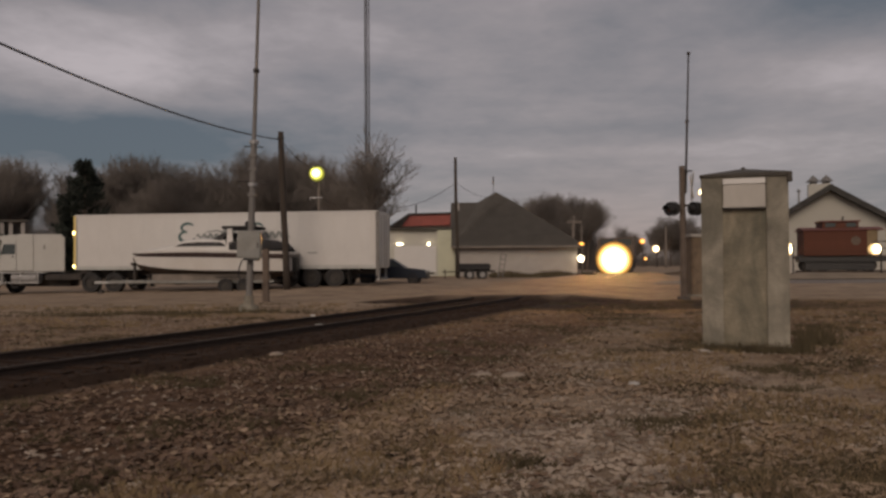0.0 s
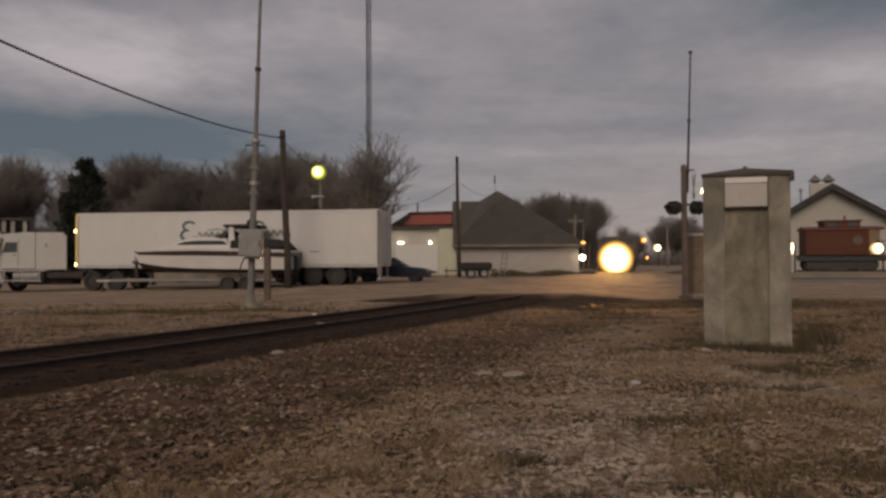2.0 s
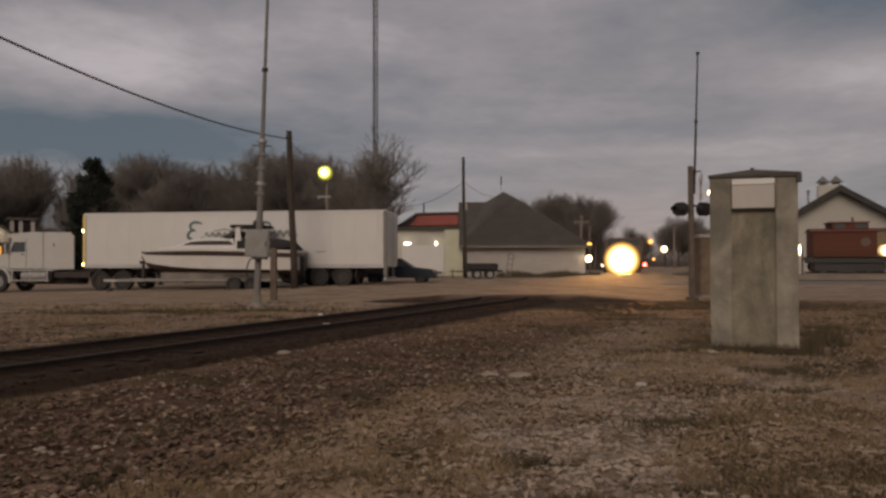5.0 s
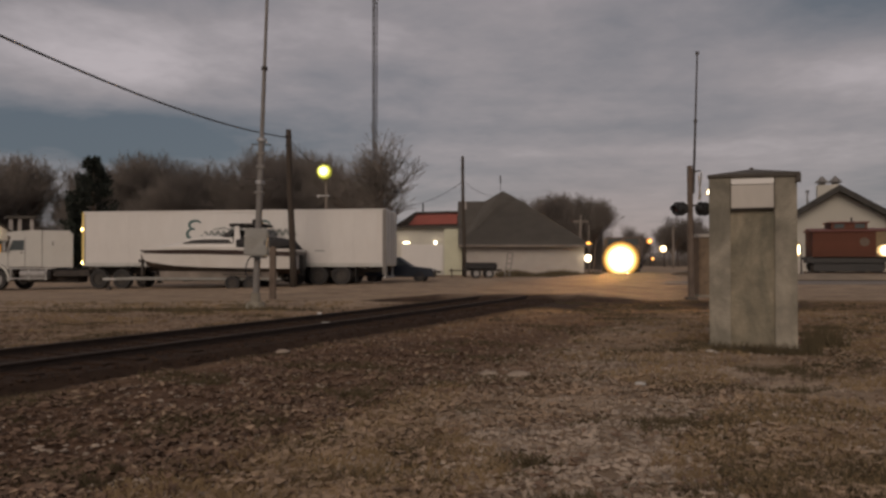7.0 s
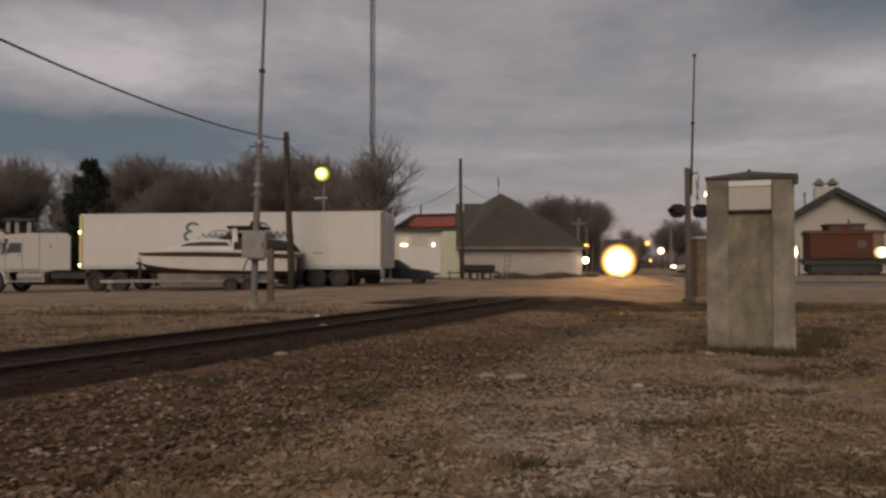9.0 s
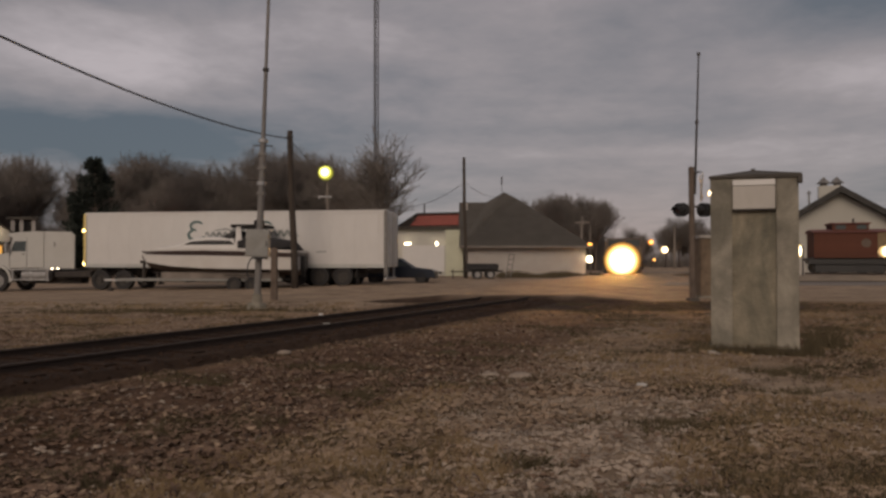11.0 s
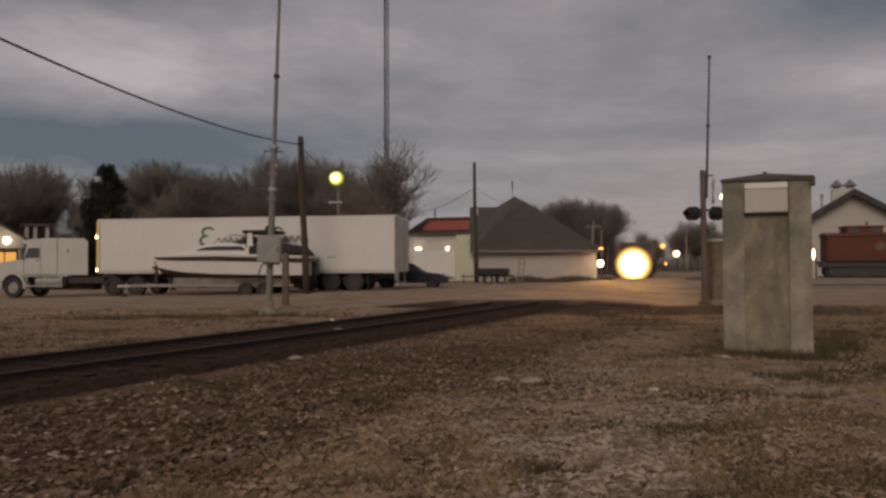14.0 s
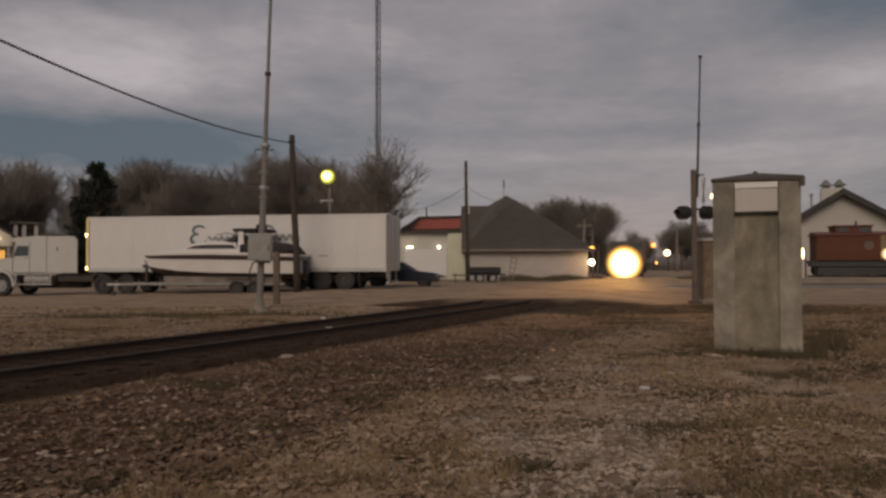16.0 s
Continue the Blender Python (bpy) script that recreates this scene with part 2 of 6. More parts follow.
def glare_material(name, hues, falls, power):
    """Lamp lens or globe of radius one: hot heart, rim coloured to imitate glare."""
    m = bpy.data.materials.new(name)
    m.use_nodes = True
    n = Nodes(m.node_tree)
    tc = n.add("ShaderNodeTexCoord").outputs["Object"]
    flat = n.vmath("MULTIPLY", tc, (1.0, 0.0, 1.0))
    d = n.t.nodes.new("ShaderNodeVectorMath")
    d.operation = "LENGTH"
    n.put(d.inputs[0], flat)
    col = n.ramp(d.outputs["Value"], hues)
    fall = n.ramp(d.outputs["Value"], falls)
    e = n.add("ShaderNodeEmission")
    n.put(e.inputs[0], col)
    n.put(e.inputs[1], n.math("MULTIPLY", fall, power))
    n.put(n.add("ShaderNodeOutputMaterial").inputs[0], e.outputs[0])
    return m


M["lens"] = glare_material("headlamp_glare", [(0.0, (1.0, 0.88, 0.58)), (0.60, (1.0, 0.80, 0.38)), (0.76, (1.0, 0.70, 0.24)), (0.87, (1.0, 0.54, 0.13)), (1.0, (1.0, 0.42, 0.10))],
                          [(0.0, 1.0), (0.60, 0.55), (0.76, 0.25), (0.86, 0.13), (0.93, 0.075), (1.0, 0.04)], 7.0)
M["sodium"] = glare_material("lamp_yellow_green", [(0.0, (1.0, 1.0, 0.62)), (0.5, (1.0, 0.97, 0.30)), (0.8, (0.80, 0.78, 0.10)), (1.0, (0.55, 0.56, 0.10))],
                            [(0.0, 1.0), (0.5, 0.40), (0.72, 0.14), (0.88, 0.07), (1.0, 0.045)], 7.0)
M["lamp_white"] = glare_material("lamp_white", [(0.0, (1.0, 0.93, 0.75)), (0.6, (1.0, 0.85, 0.55)), (1.0, (1.0, 0.62, 0.25))],
                                [(0.0, 1.0), (0.6, 0.45), (0.9, 0.12), (1.0, 0.05)], 11.0)
M["lamp_amber"] = glare_material("lamp_amber", [(0.0, (1.0, 0.62, 0.2)), (1.0, (1.0, 0.30, 0.03))], [(0.0, 1.0), (0.6, 0.4), (1.0, 0.12)], 5.0)


def ground_material():
    m = bpy.data.materials.new("dry_grass_and_gravel")
    m.use_nodes = True
    n = Nodes(m.node_tree)
    pos = n.add("ShaderNodeNewGeometry").outputs["Position"]
    at = n.add("ShaderNodeAttribute")
    at.attribute_name = "lot"
    li = n.add("ShaderNodeAttribute")
    li.attribute_name = "litter"
    dk = n.add("ShaderNodeAttribute")
    dk.attribute_name = "cinder"
    broad = n.noise(pos, 0.35, 5, 0.6, 0.6)
    mid = n.noise(pos, 2.2, 6, 0.65, 0.5)
    fine = n.noise(pos, 22.0, 5, 0.7)
    grit = n.noise(pos, 70.0, 3, 0.6)
    grass = n.ramp(mid, [(0.28, (0.098, 0.058, 0.028)), (0.5, (0.229, 0.140, 0.071)), (0.75, (0.355, 0.230, 0.124))])
    soil = n.ramp(fine, [(0.3, (0.103, 0.060, 0.034)), (0.55, (0.240, 0.149, 0.086)), (0.8, (0.423, 0.295, 0.188))])
    near = n.mix(n.ramp(broad, [(0.38, 0.0), (0.60, 1.0)]), grass, soil)
    green = n.ramp(n.noise(pos, 0.9, 4, 0.6, 0.4), [(0.58, 0.0), (0.72, 0.45)])
    near = n.mix(green, near, (0.109, 0.098, 0.044))
    near = n.mix(li.outputs["Fac"], near, n.ramp(fine, [(0.28, (0.052, 0.029, 0.017)), (0.52, (0.121, 0.068, 0.040)), (0.78, (0.229, 0.138, 0.086))]))
    lotc = n.ramp(n.math("ADD", n.math("MULTIPLY", mid, 0.45), n.math("ADD", n.math("MULTIPLY", broad, 0.3), n.math("MULTIPLY", fine, 0.25))),
                  [(0.3, (0.208, 0.148, 0.101)), (0.55, (0.352, 0.262, 0.182)), (0.75, (0.448, 0.344, 0.250))])
    col = n.mix(at.outputs["Fac"], near, lotc)
    col = n.mix(dk.outputs["Fac"], col, n.ramp(mid, [(0.3, (0.024, 0.014, 0.009)), (0.7, (0.070, 0.042, 0.026))]))
    col = n.mix(n.ramp(grit, [(0.35, 0.0), (0.75, 0.30)]), col, (0.052, 0.034, 0.021))
    # worn and overgrown patches, longer along the track's side than across it
    patch = n.noise(n.vmath("MULTIPLY", pos, (0.75, 1.5, 1.0)), 0.95, 6, 0.68, 0.5)
    col = n.mix(1.0, col, n.ramp(patch, [(0.34, (0.62, 0.60, 0.60)), (0.52, (1.0, 1.0, 1.0)), (0.70, (1.22, 1.24, 1.27))]), "MULTIPLY")
    p = n.add("ShaderNodeBsdfPrincipled")
    n.put(p.inputs["Base Color"], col)
    p.inputs["Roughness"].default_value = 0.95
    p.inputs["Specular IOR Level"].default_value = 0.2
    b = n.add("ShaderNodeBump")
    b.inputs["Strength"].default_value, b.inputs["Distance"].default_value = 0.9, 0.04
    n.put(b.inputs["Height"], n.math("ADD", n.math("MULTIPLY", fine, 0.7), n.math("MULTIPLY", grit, 0.3)))
    n.put(p.inputs["Normal"], b.outputs[0])
    n.put(n.add("ShaderNodeOutputMaterial").inputs[0], p.outputs[0])
    return m


M["ground"] = ground_material()


# ---- building helpers ----
def box(bm, x0, x1, y0, y1, z0, z1, bevel=0.0):
    r = bmesh.ops.create_cube(bm, size=1.0, matrix=Matrix.Translation(((x0 + x1) / 2, (y0 + y1) / 2, (z0 + z1) / 2))
                              @ Matrix.Diagonal((abs(x1 - x0), abs(y1 - y0), abs(z1 - z0), 1)))
    if bevel:
        edges = list({ed for v in r["verts"] for ed in v.link_edges})
        bmesh.ops.bevel(bm, geom=edges, offset=bevel, segments=2, affect="EDGES")


def tube(bm, p0, p1, r0, r1=None, n=12):
    p0, p1 = Vector(p0), Vector(p1)
    d = p1 - p0
    m = Matrix.Translation((p0 + p1) / 2) @ d.to_track_quat("Z", "Y").to_matrix().to_4x4()
    bmesh.ops.create_cone(bm, cap_ends=True, segments=n, radius1=r0, radius2=r0 if r1 is None else r1, depth=d.length, matrix=m)


def ball(bm, c, r, sx=1, sy=1, sz=1, n=16):
    bmesh.ops.create_uvsphere(bm, u_segments=n, v_segments=max(6, n // 2), radius=r,
                              matrix=Matrix.Translation(c) @ Matrix.Diagonal((sx, sy, sz, 1)))


def profile(bm, pts, y0, y1):
    """A closed outline in x, z pushed through from y0 to y1."""
    front = [bm.verts.new((x, y0, z)) for x, z in pts]
    back = [bm.verts.new((x, y1, z)) for x, z in pts]
    k = len(pts)
    bm.faces.new(front)
    bm.faces.new(back[::-1])
    for i in range(k):
        bm.faces.new((front[i], back[i], back[(i + 1) % k], front[(i + 1) % k]))


def loft(bm, rings, closed=True, caps=True):
    rows = [[bm.verts.new(p) for p in ring] for ring in rings]
    k = len(rows[0])
    for a, b in zip(rows, rows[1:]):
        for i in range(k if closed else k - 1):
            bm.faces.new((a[i], a[(i + 1) % k], b[(i + 1) % k], b[i]))
    if caps and closed:
        bm.faces.new(rows[0][::-1])
        bm.faces.new(rows[-1])


def mesh_of(name, bm, material, smooth=False):
    bmesh.ops.recalc_face_normals(bm, faces=bm.faces)
    me = bpy.data.meshes.new(name)
    bm.to_mesh(me)
    bm.free()
    me.materials.append(material)
    if smooth:
        for f in me.polygons:
            f.use_smooth = True
    return me


def part(name, bm, material, parent, label="", smooth=False, m=None):
    ob = new(name, mesh_of(name, bm, material, smooth))
    ob.parent = parent
    if m is not None:
        ob.matrix_basis = m
    return tagged(ob, label)


def thing(name, m, label, category, group="", kind=""):
    ob = new(name)
    ob.empty_display_size = 0.2
    ob.matrix_basis = m
    return tagged(ob, label, category, group, kind)


def solid(name, bm, material, m, label, category="", group="", kind="", smooth=False):
    ob = new(name, mesh_of(name, bm, material, smooth))
    ob.matrix_basis = m
    return tagged(ob, label, category, group, kind)


def share(ob, m):
    """Another piece on the same mesh, under the same parent."""
    o = ob.copy()
    scene.collection.objects.link(o)
    o.parent = ob.parent
    o.matrix_basis = m
    return o


def raw(name, verts, faces, material, label, category, kind="stuff", parent=None):
    me = bpy.data.meshes.new(name)
    me.from_pydata([tuple(v) for v in verts], [], [tuple(f) for f in faces])
    me.materials.append(material)
    ob = new(name, me)
    if parent:
        ob.parent = parent
    return tagged(ob, label, category, "", kind)


# ---- ground and track ----
def ramp01(v, a, b):
    t = min(1.0, max(0.0, (v - a) / (b - a)))
    return t * t * (3 - 2 * t)


def ground_z(x, y):
    """The lot rises a little to the right beyond the track."""
    far = min(0.27, max(-0.18, 0.115 + 0.0225 * (x + 11)))
    return far * ramp01(y, 26, 38)


def track_x(y):
    """The curving centre line of the main track."""
    u = y - 10
    return -5.83 + 0.5 * u - (0.00211 * u * u if u > 0 else 0)


def track_slope(y):
    u = y - 10
    return 0.5 - (0.00422 * u if u > 0 else 0)


def from_track(x, y):
    """Signed distance from the track's centre line, right positive."""
    s = track_slope(y)
    return (x - track_x(y)) / math.sqrt(1 + s * s)


def axis(spans):
    out = []
    for a, b, step in spans:
        k = max(1, round((b - a) / step))
        out += [a + (b - a) * i / k for i in range(k)]
    return out + [spans[-1][1]]


def build_ground():
    xs = axis([(-1500, -200, 160), (-200, -40, 14), (-40, -14, 1.5), (-14, 12, 0.14), (12, 40, 1.5), (40, 200, 14), (200, 1500, 160)])
    ys = axis([(-300, -20, 40), (-20, 2, 3), (2, 14, 0.13), (14, 32, 0.3), (32, 60, 1.2), (60, 200, 10), (200, 2500, 180)])
    verts, lot, cinder, litter = [], [], [], []
    for y in ys:
        for x in xs:
            d = from_track(x, y)
            lump = 0.0
            if -15 < x < 13 and 1.5 < y < 34:
                fade = ramp01(y, 33, 20) if y > 20 else 1.0
                lump = fade * (0.045 * noise.noise((x * 0.9, y * 0.9, 0)) + 0.03 * noise.noise((x * 3.1, y * 3.1, 4))
                               + 0.018 * noise.noise((x * 8, y * 8, 9)))
                if abs(d) < 2.4:
                    lump *= 0.2
            dip = -0.10 if abs(d) < 1.8 else 0.0
            verts.append((x, y, ground_z(x, y) + lump + dip))
            wob = 1.2 * noise.noise((x * 0.25, y * 0.25, 2)) + 0.5 * noise.noise((x * 0.9, y * 0.9, 7))
            left = ramp01(-d, 2.0 + wob * 0.2, 3.2 + wob * 0.6)
            fr = ramp01(y, 26.8 + wob * 0.5, 28.4 + wob * 0.5)
            path = 0.95 * ramp01(d, 4.8 + wob * 0.7, 6.6 + wob) * ramp01(x, 7.0 + wob, 3.4 + wob) * (0.95 + 0.3 * wob)
            lot.append(max(left * (0.55 + 0.45 * ramp01(y, 18, 27)), fr, min(1.0, max(0.0, path))))
            band = ramp01(y, 22.0 + wob * 0.5, 23.4 + wob * 0.5) * ramp01(y, 28.2 + wob * 0.4, 26.7 + wob * 0.4) * ramp01(x, -3, 1) * ramp01(x, 14, 10.5)
            corner = 0.8 * ramp01(math.hypot((x - 3.1) * 0.7, y - 4.9) + wob * 0.3, 1.3, 0.5)
            corner = max(corner, 0.55 * ramp01(x, 3.2 + wob, 5.0 + wob) * ramp01(y, 15, 11))
            litter.append(max(corner, ramp01(d, 1.8, 2.6) * ramp01(d, 6.6 + wob * 0.8, 5.2 + wob * 0.8) * ramp01(y, 21, 12)))
            cinder.append(max(band, ramp01(abs(d), 2.3 + wob * 0.25, 1.8) * ramp01(y, 28.0 + wob * 0.4, 26.8 + wob * 0.4)))
    nx = len(xs)
    faces = [(j * nx + i, j * nx + i + 1, (j + 1) * nx + i + 1, (j + 1) * nx + i) for j in range(len(ys) - 1) for i in range(nx - 1)]
    me = bpy.data.meshes.new("ground")
    me.from_pydata(verts, [], faces)
    for nm, vals in (("lot", lot), ("cinder", cinder), ("litter", litter)):
        at = me.attributes.new(nm, "FLOAT", "POINT")
        at.data.foreach_set("value", vals)
    me.materials.append(M["ground"])
    for f in me.polygons:
        f.use_smooth = True
    tagged(new("ground", me), "dry brown grass and leaf litter with a pale gravel lot", "ground", "", "structure")


build_ground()


def build_track():
    ys = [-14 + 0.5 * i for i in range(290)]
    t = thing("railway_track", pose(0, 0, 0), "dark single railway track on cinder ballast", "railway track", "", "structure")

    def sweep(name, section, material, label=""):
        bm = bmesh.new()
        rings = []
        for y in ys:
            s = track_slope(y)
            k = math.sqrt(1 + s * s)
            rings.append([(track_x(y) + o / k, y - o * s / k, ground_z(track_x(y), y) * 0.8 + h - 0.05) for o, h in section])
        loft(bm, rings)
        part(name, bm, material, t, label)

    sweep("ballast_bed", [(-2.05, -0.14), (-1.55, 0.13), (1.55, 0.13), (2.05, -0.14)], M["ballast"], "dark brown cinder ballast")
    for o in (-0.7525, 0.7525):
        sweep("rail", [(o - 0.07, 0.11), (o + 0.07, 0.11), (o + 0.012, 0.13), (o + 0.012, 0.21), (o + 0.036, 0.222), (o + 0.036, 0.245),
                       (o - 0.036, 0.245), (o - 0.036, 0.222), (o - 0.012, 0.21), (o - 0.012, 0.13)], M["rail"], "rusty steel rail")
        sweep("rail_head", [(o - 0.028, 0.2445), (o + 0.028, 0.2445), (o + 0.026, 0.2485), (o - 0.026, 0.2485)], M["rail_head"], "worn bright rail head")
    # gravelled crossing, flush with the rails
    bm = bmesh.new()
    rings = []
    for k in range(101):
        y = 26.2 + (0.2 * k if k < 20 else 4.0 + 0.5 * (k - 20))
        s = track_slope(y)
        q = math.sqrt(1 + s * s)
        edge = 2.35 + 0.18 * noise.noise((y * 0.8, 3, 1))
        row = []
        for o in (-edge - 3.2, -edge, -1.8, -1.2, -0.6, 0.0, 0.6, 1.2, 1.8, edge, edge + 3.2):
            start = 26.5 + 0.5 * noise.noise((o * 0.9, 8, 2))
            rise = -0.06 if abs(o) > edge else ramp01(y, start, start + 1.1) * 0.26 - 0.04 + 0.012 * noise.noise((o * 2, y, 5))
            row.append((track_x(y) + o * q, y, ground_z(track_x(y), y) * 0.8 + rise))
        rings.append(row)
    loft(bm, rings)
    fill = part("crossing_fill", bm, M["ground"], t, "pale packed gravel between the rails")
    # cinders trodden into the gravel where the crossing begins
    for nm in ("lot", "cinder", "litter"):
        at = fill.data.attributes.new(nm, "FLOAT", "POINT")
        for v in fill.data.vertices:
            x, y, z = v.co
            wob = 0.7 * noise.noise((x * 0.7, y * 0.7, 4))
            at.data[v.index].value = {"lot": 1.0, "litter": 0.0, "cinder": ramp01(y, 28.2 + wob * 0.5, 27.0 + wob * 0.5)}[nm]
    # ties
    bm = bmesh.new()
    box(bm, -1.3, 1.3, -0.115, 0.115, -0.05, 0.145, 0.012)
    first, y = None, 4.0
    while y < 70:
        s = track_slope(y)
        m = pose(track_x(y), y, ground_z(track_x(y), y) * 0.8 - 0.05 + random.uniform(-0.012, 0.006), 0, random.uniform(-0.6, 0.6), -math.degrees(math.atan(s)) + random.uniform(-1.2, 1.2))
        if first is None:
            first = part("tie", bm, M["tie"], t, "", m=m)
        else:
            share(first, m)
        y += 0.53 / math.sqrt(1 + s * s)
    # cinder stones along the bed
    rng = np.random.default_rng(5)
    verts, faces = [], []
    for _ in range(9000):
        y = rng.uniform(4, 30)
        o = rng.uniform(-1.9, 1.9)
        s = track_slope(y)
        k = math.sqrt(1 + s * s)
        z = 0.08 if abs(o) < 1.55 else 0.08 - (abs(o) - 1.55) * 0.54
        stone(verts, faces, rng, track_x(y) + o / k, y - o * s / k, z + ground_z(track_x(y), y) * 0.8, rng.uniform(0.018, 0.05))
    raw("ballast_stones", verts, faces, M["cinder_stone"], "loose dark cinder stones between the ties", "", "stuff", t)


def stone(verts, faces, rng, x, y, z, r, flat=0.6):
    """A small lopsided eight-faced stone."""
    b = len(verts)
    a = rng.uniform(0, 6.28)
    for i in range(4):
        rr = r * rng.uniform(0.6, 1.25)
        verts.append((x + rr * math.cos(a + i * 1.571), y + rr * math.sin(a + i * 1.571), z + r * rng.uniform(-0.2, 0.25)))
    verts.append((x + r * rng.uniform(-.3, .3), y + r * rng.uniform(-.3, .3), z + r * flat * rng.uniform(0.6, 1.3)))
    verts.append((x, y, z - r * 0.6))
    for i in range(4):
        j = (i + 1) % 4
        faces.append((b + i, b + j, b + 4))
        faces.append((b + j, b + i, b + 5))


build_track()


# ---- parked truck ----
def wheel(parent, x, y, z, r=0.5, wid=0.28, name="wheel", hub="hub_shaded", outer=-1):
    """Tyre with a disc and hub, axle along the thing's y."""
    bm = bmesh.new()
    n = 28
    prof = [(r * 0.58, -wid / 2), (r * 0.93, -wid / 2), (r, -wid * 0.36), (r, wid * 0.36), (r * 0.93, wid / 2), (r * 0.58, wid / 2)]
    rings = [[(pr * math.cos(6.2832 * i / n), py, pr * math.sin(6.2832 * i / n)) for pr, py in prof] for i in range(n)]
    loft(bm, rings + [rings[0]], caps=False)
    tyre = part(name, bm, M["rubber"], parent, "black rubber tyre", m=pose(x, y, z))
    bm = bmesh.new()
    o = outer * wid
    tube(bm, (0, o * 0.30, 0), (0, -o * 0.3, 0), r * 0.59, r * 0.59, 24)
    tube(bm, (0, o * 0.44, 0), (0, o * 0.28, 0), r * 0.22, r * 0.30, 14)
    for i in range(8):
        a = i * 0.785
        tube(bm, (r * .42 * math.cos(a), o * 0.36, r * .42 * math.sin(a)), (r * .42 * math.cos(a), o * 0.29, r * .42 * math.sin(a)), 0.02, 0.02, 6)
    part("rim", bm, M[hub], tyre, "dull grey wheel disc" if hub == "hub" else "wheel disc with shade in its colour")
    return tyre


def stroke(bm, pts, width, y):
    """A flat brush stroke in x, z."""
    left, right = [], []
    for i, (x, z) in enumerate(pts):
        a, b = pts[max(0, i - 1)], pts[min(len(pts) - 1, i + 1)]
        d = Vector((b[0] - a[0], b[1] - a[1])).normalized()
        wd = width * (0.55 + 0.45 * math.sin(math.pi * i / max(1, len(pts) - 1)))
        left.append(bm.verts.new((x - d.y * wd, y, z + d.x * wd)))
        right.append(bm.verts.new((x + d.y * wd, y, z - d.x * wd)))
    for i in range(len(pts) - 1):
        bm.faces.new((left[i], left[i + 1], right[i + 1], right[i]))


def arc(cx, cz, rx, rz, a0, a1, n=12):
    return [(cx + rx * math.cos(radians(a0 + (a1 - a0) * i / n)), cz + rz * math.sin(radians(a0 + (a1 - a0) * i / n))) for i in range(n + 1)]


RIG = pose(-18.85, 40.2, 0.0, 0, 0, -8.5)


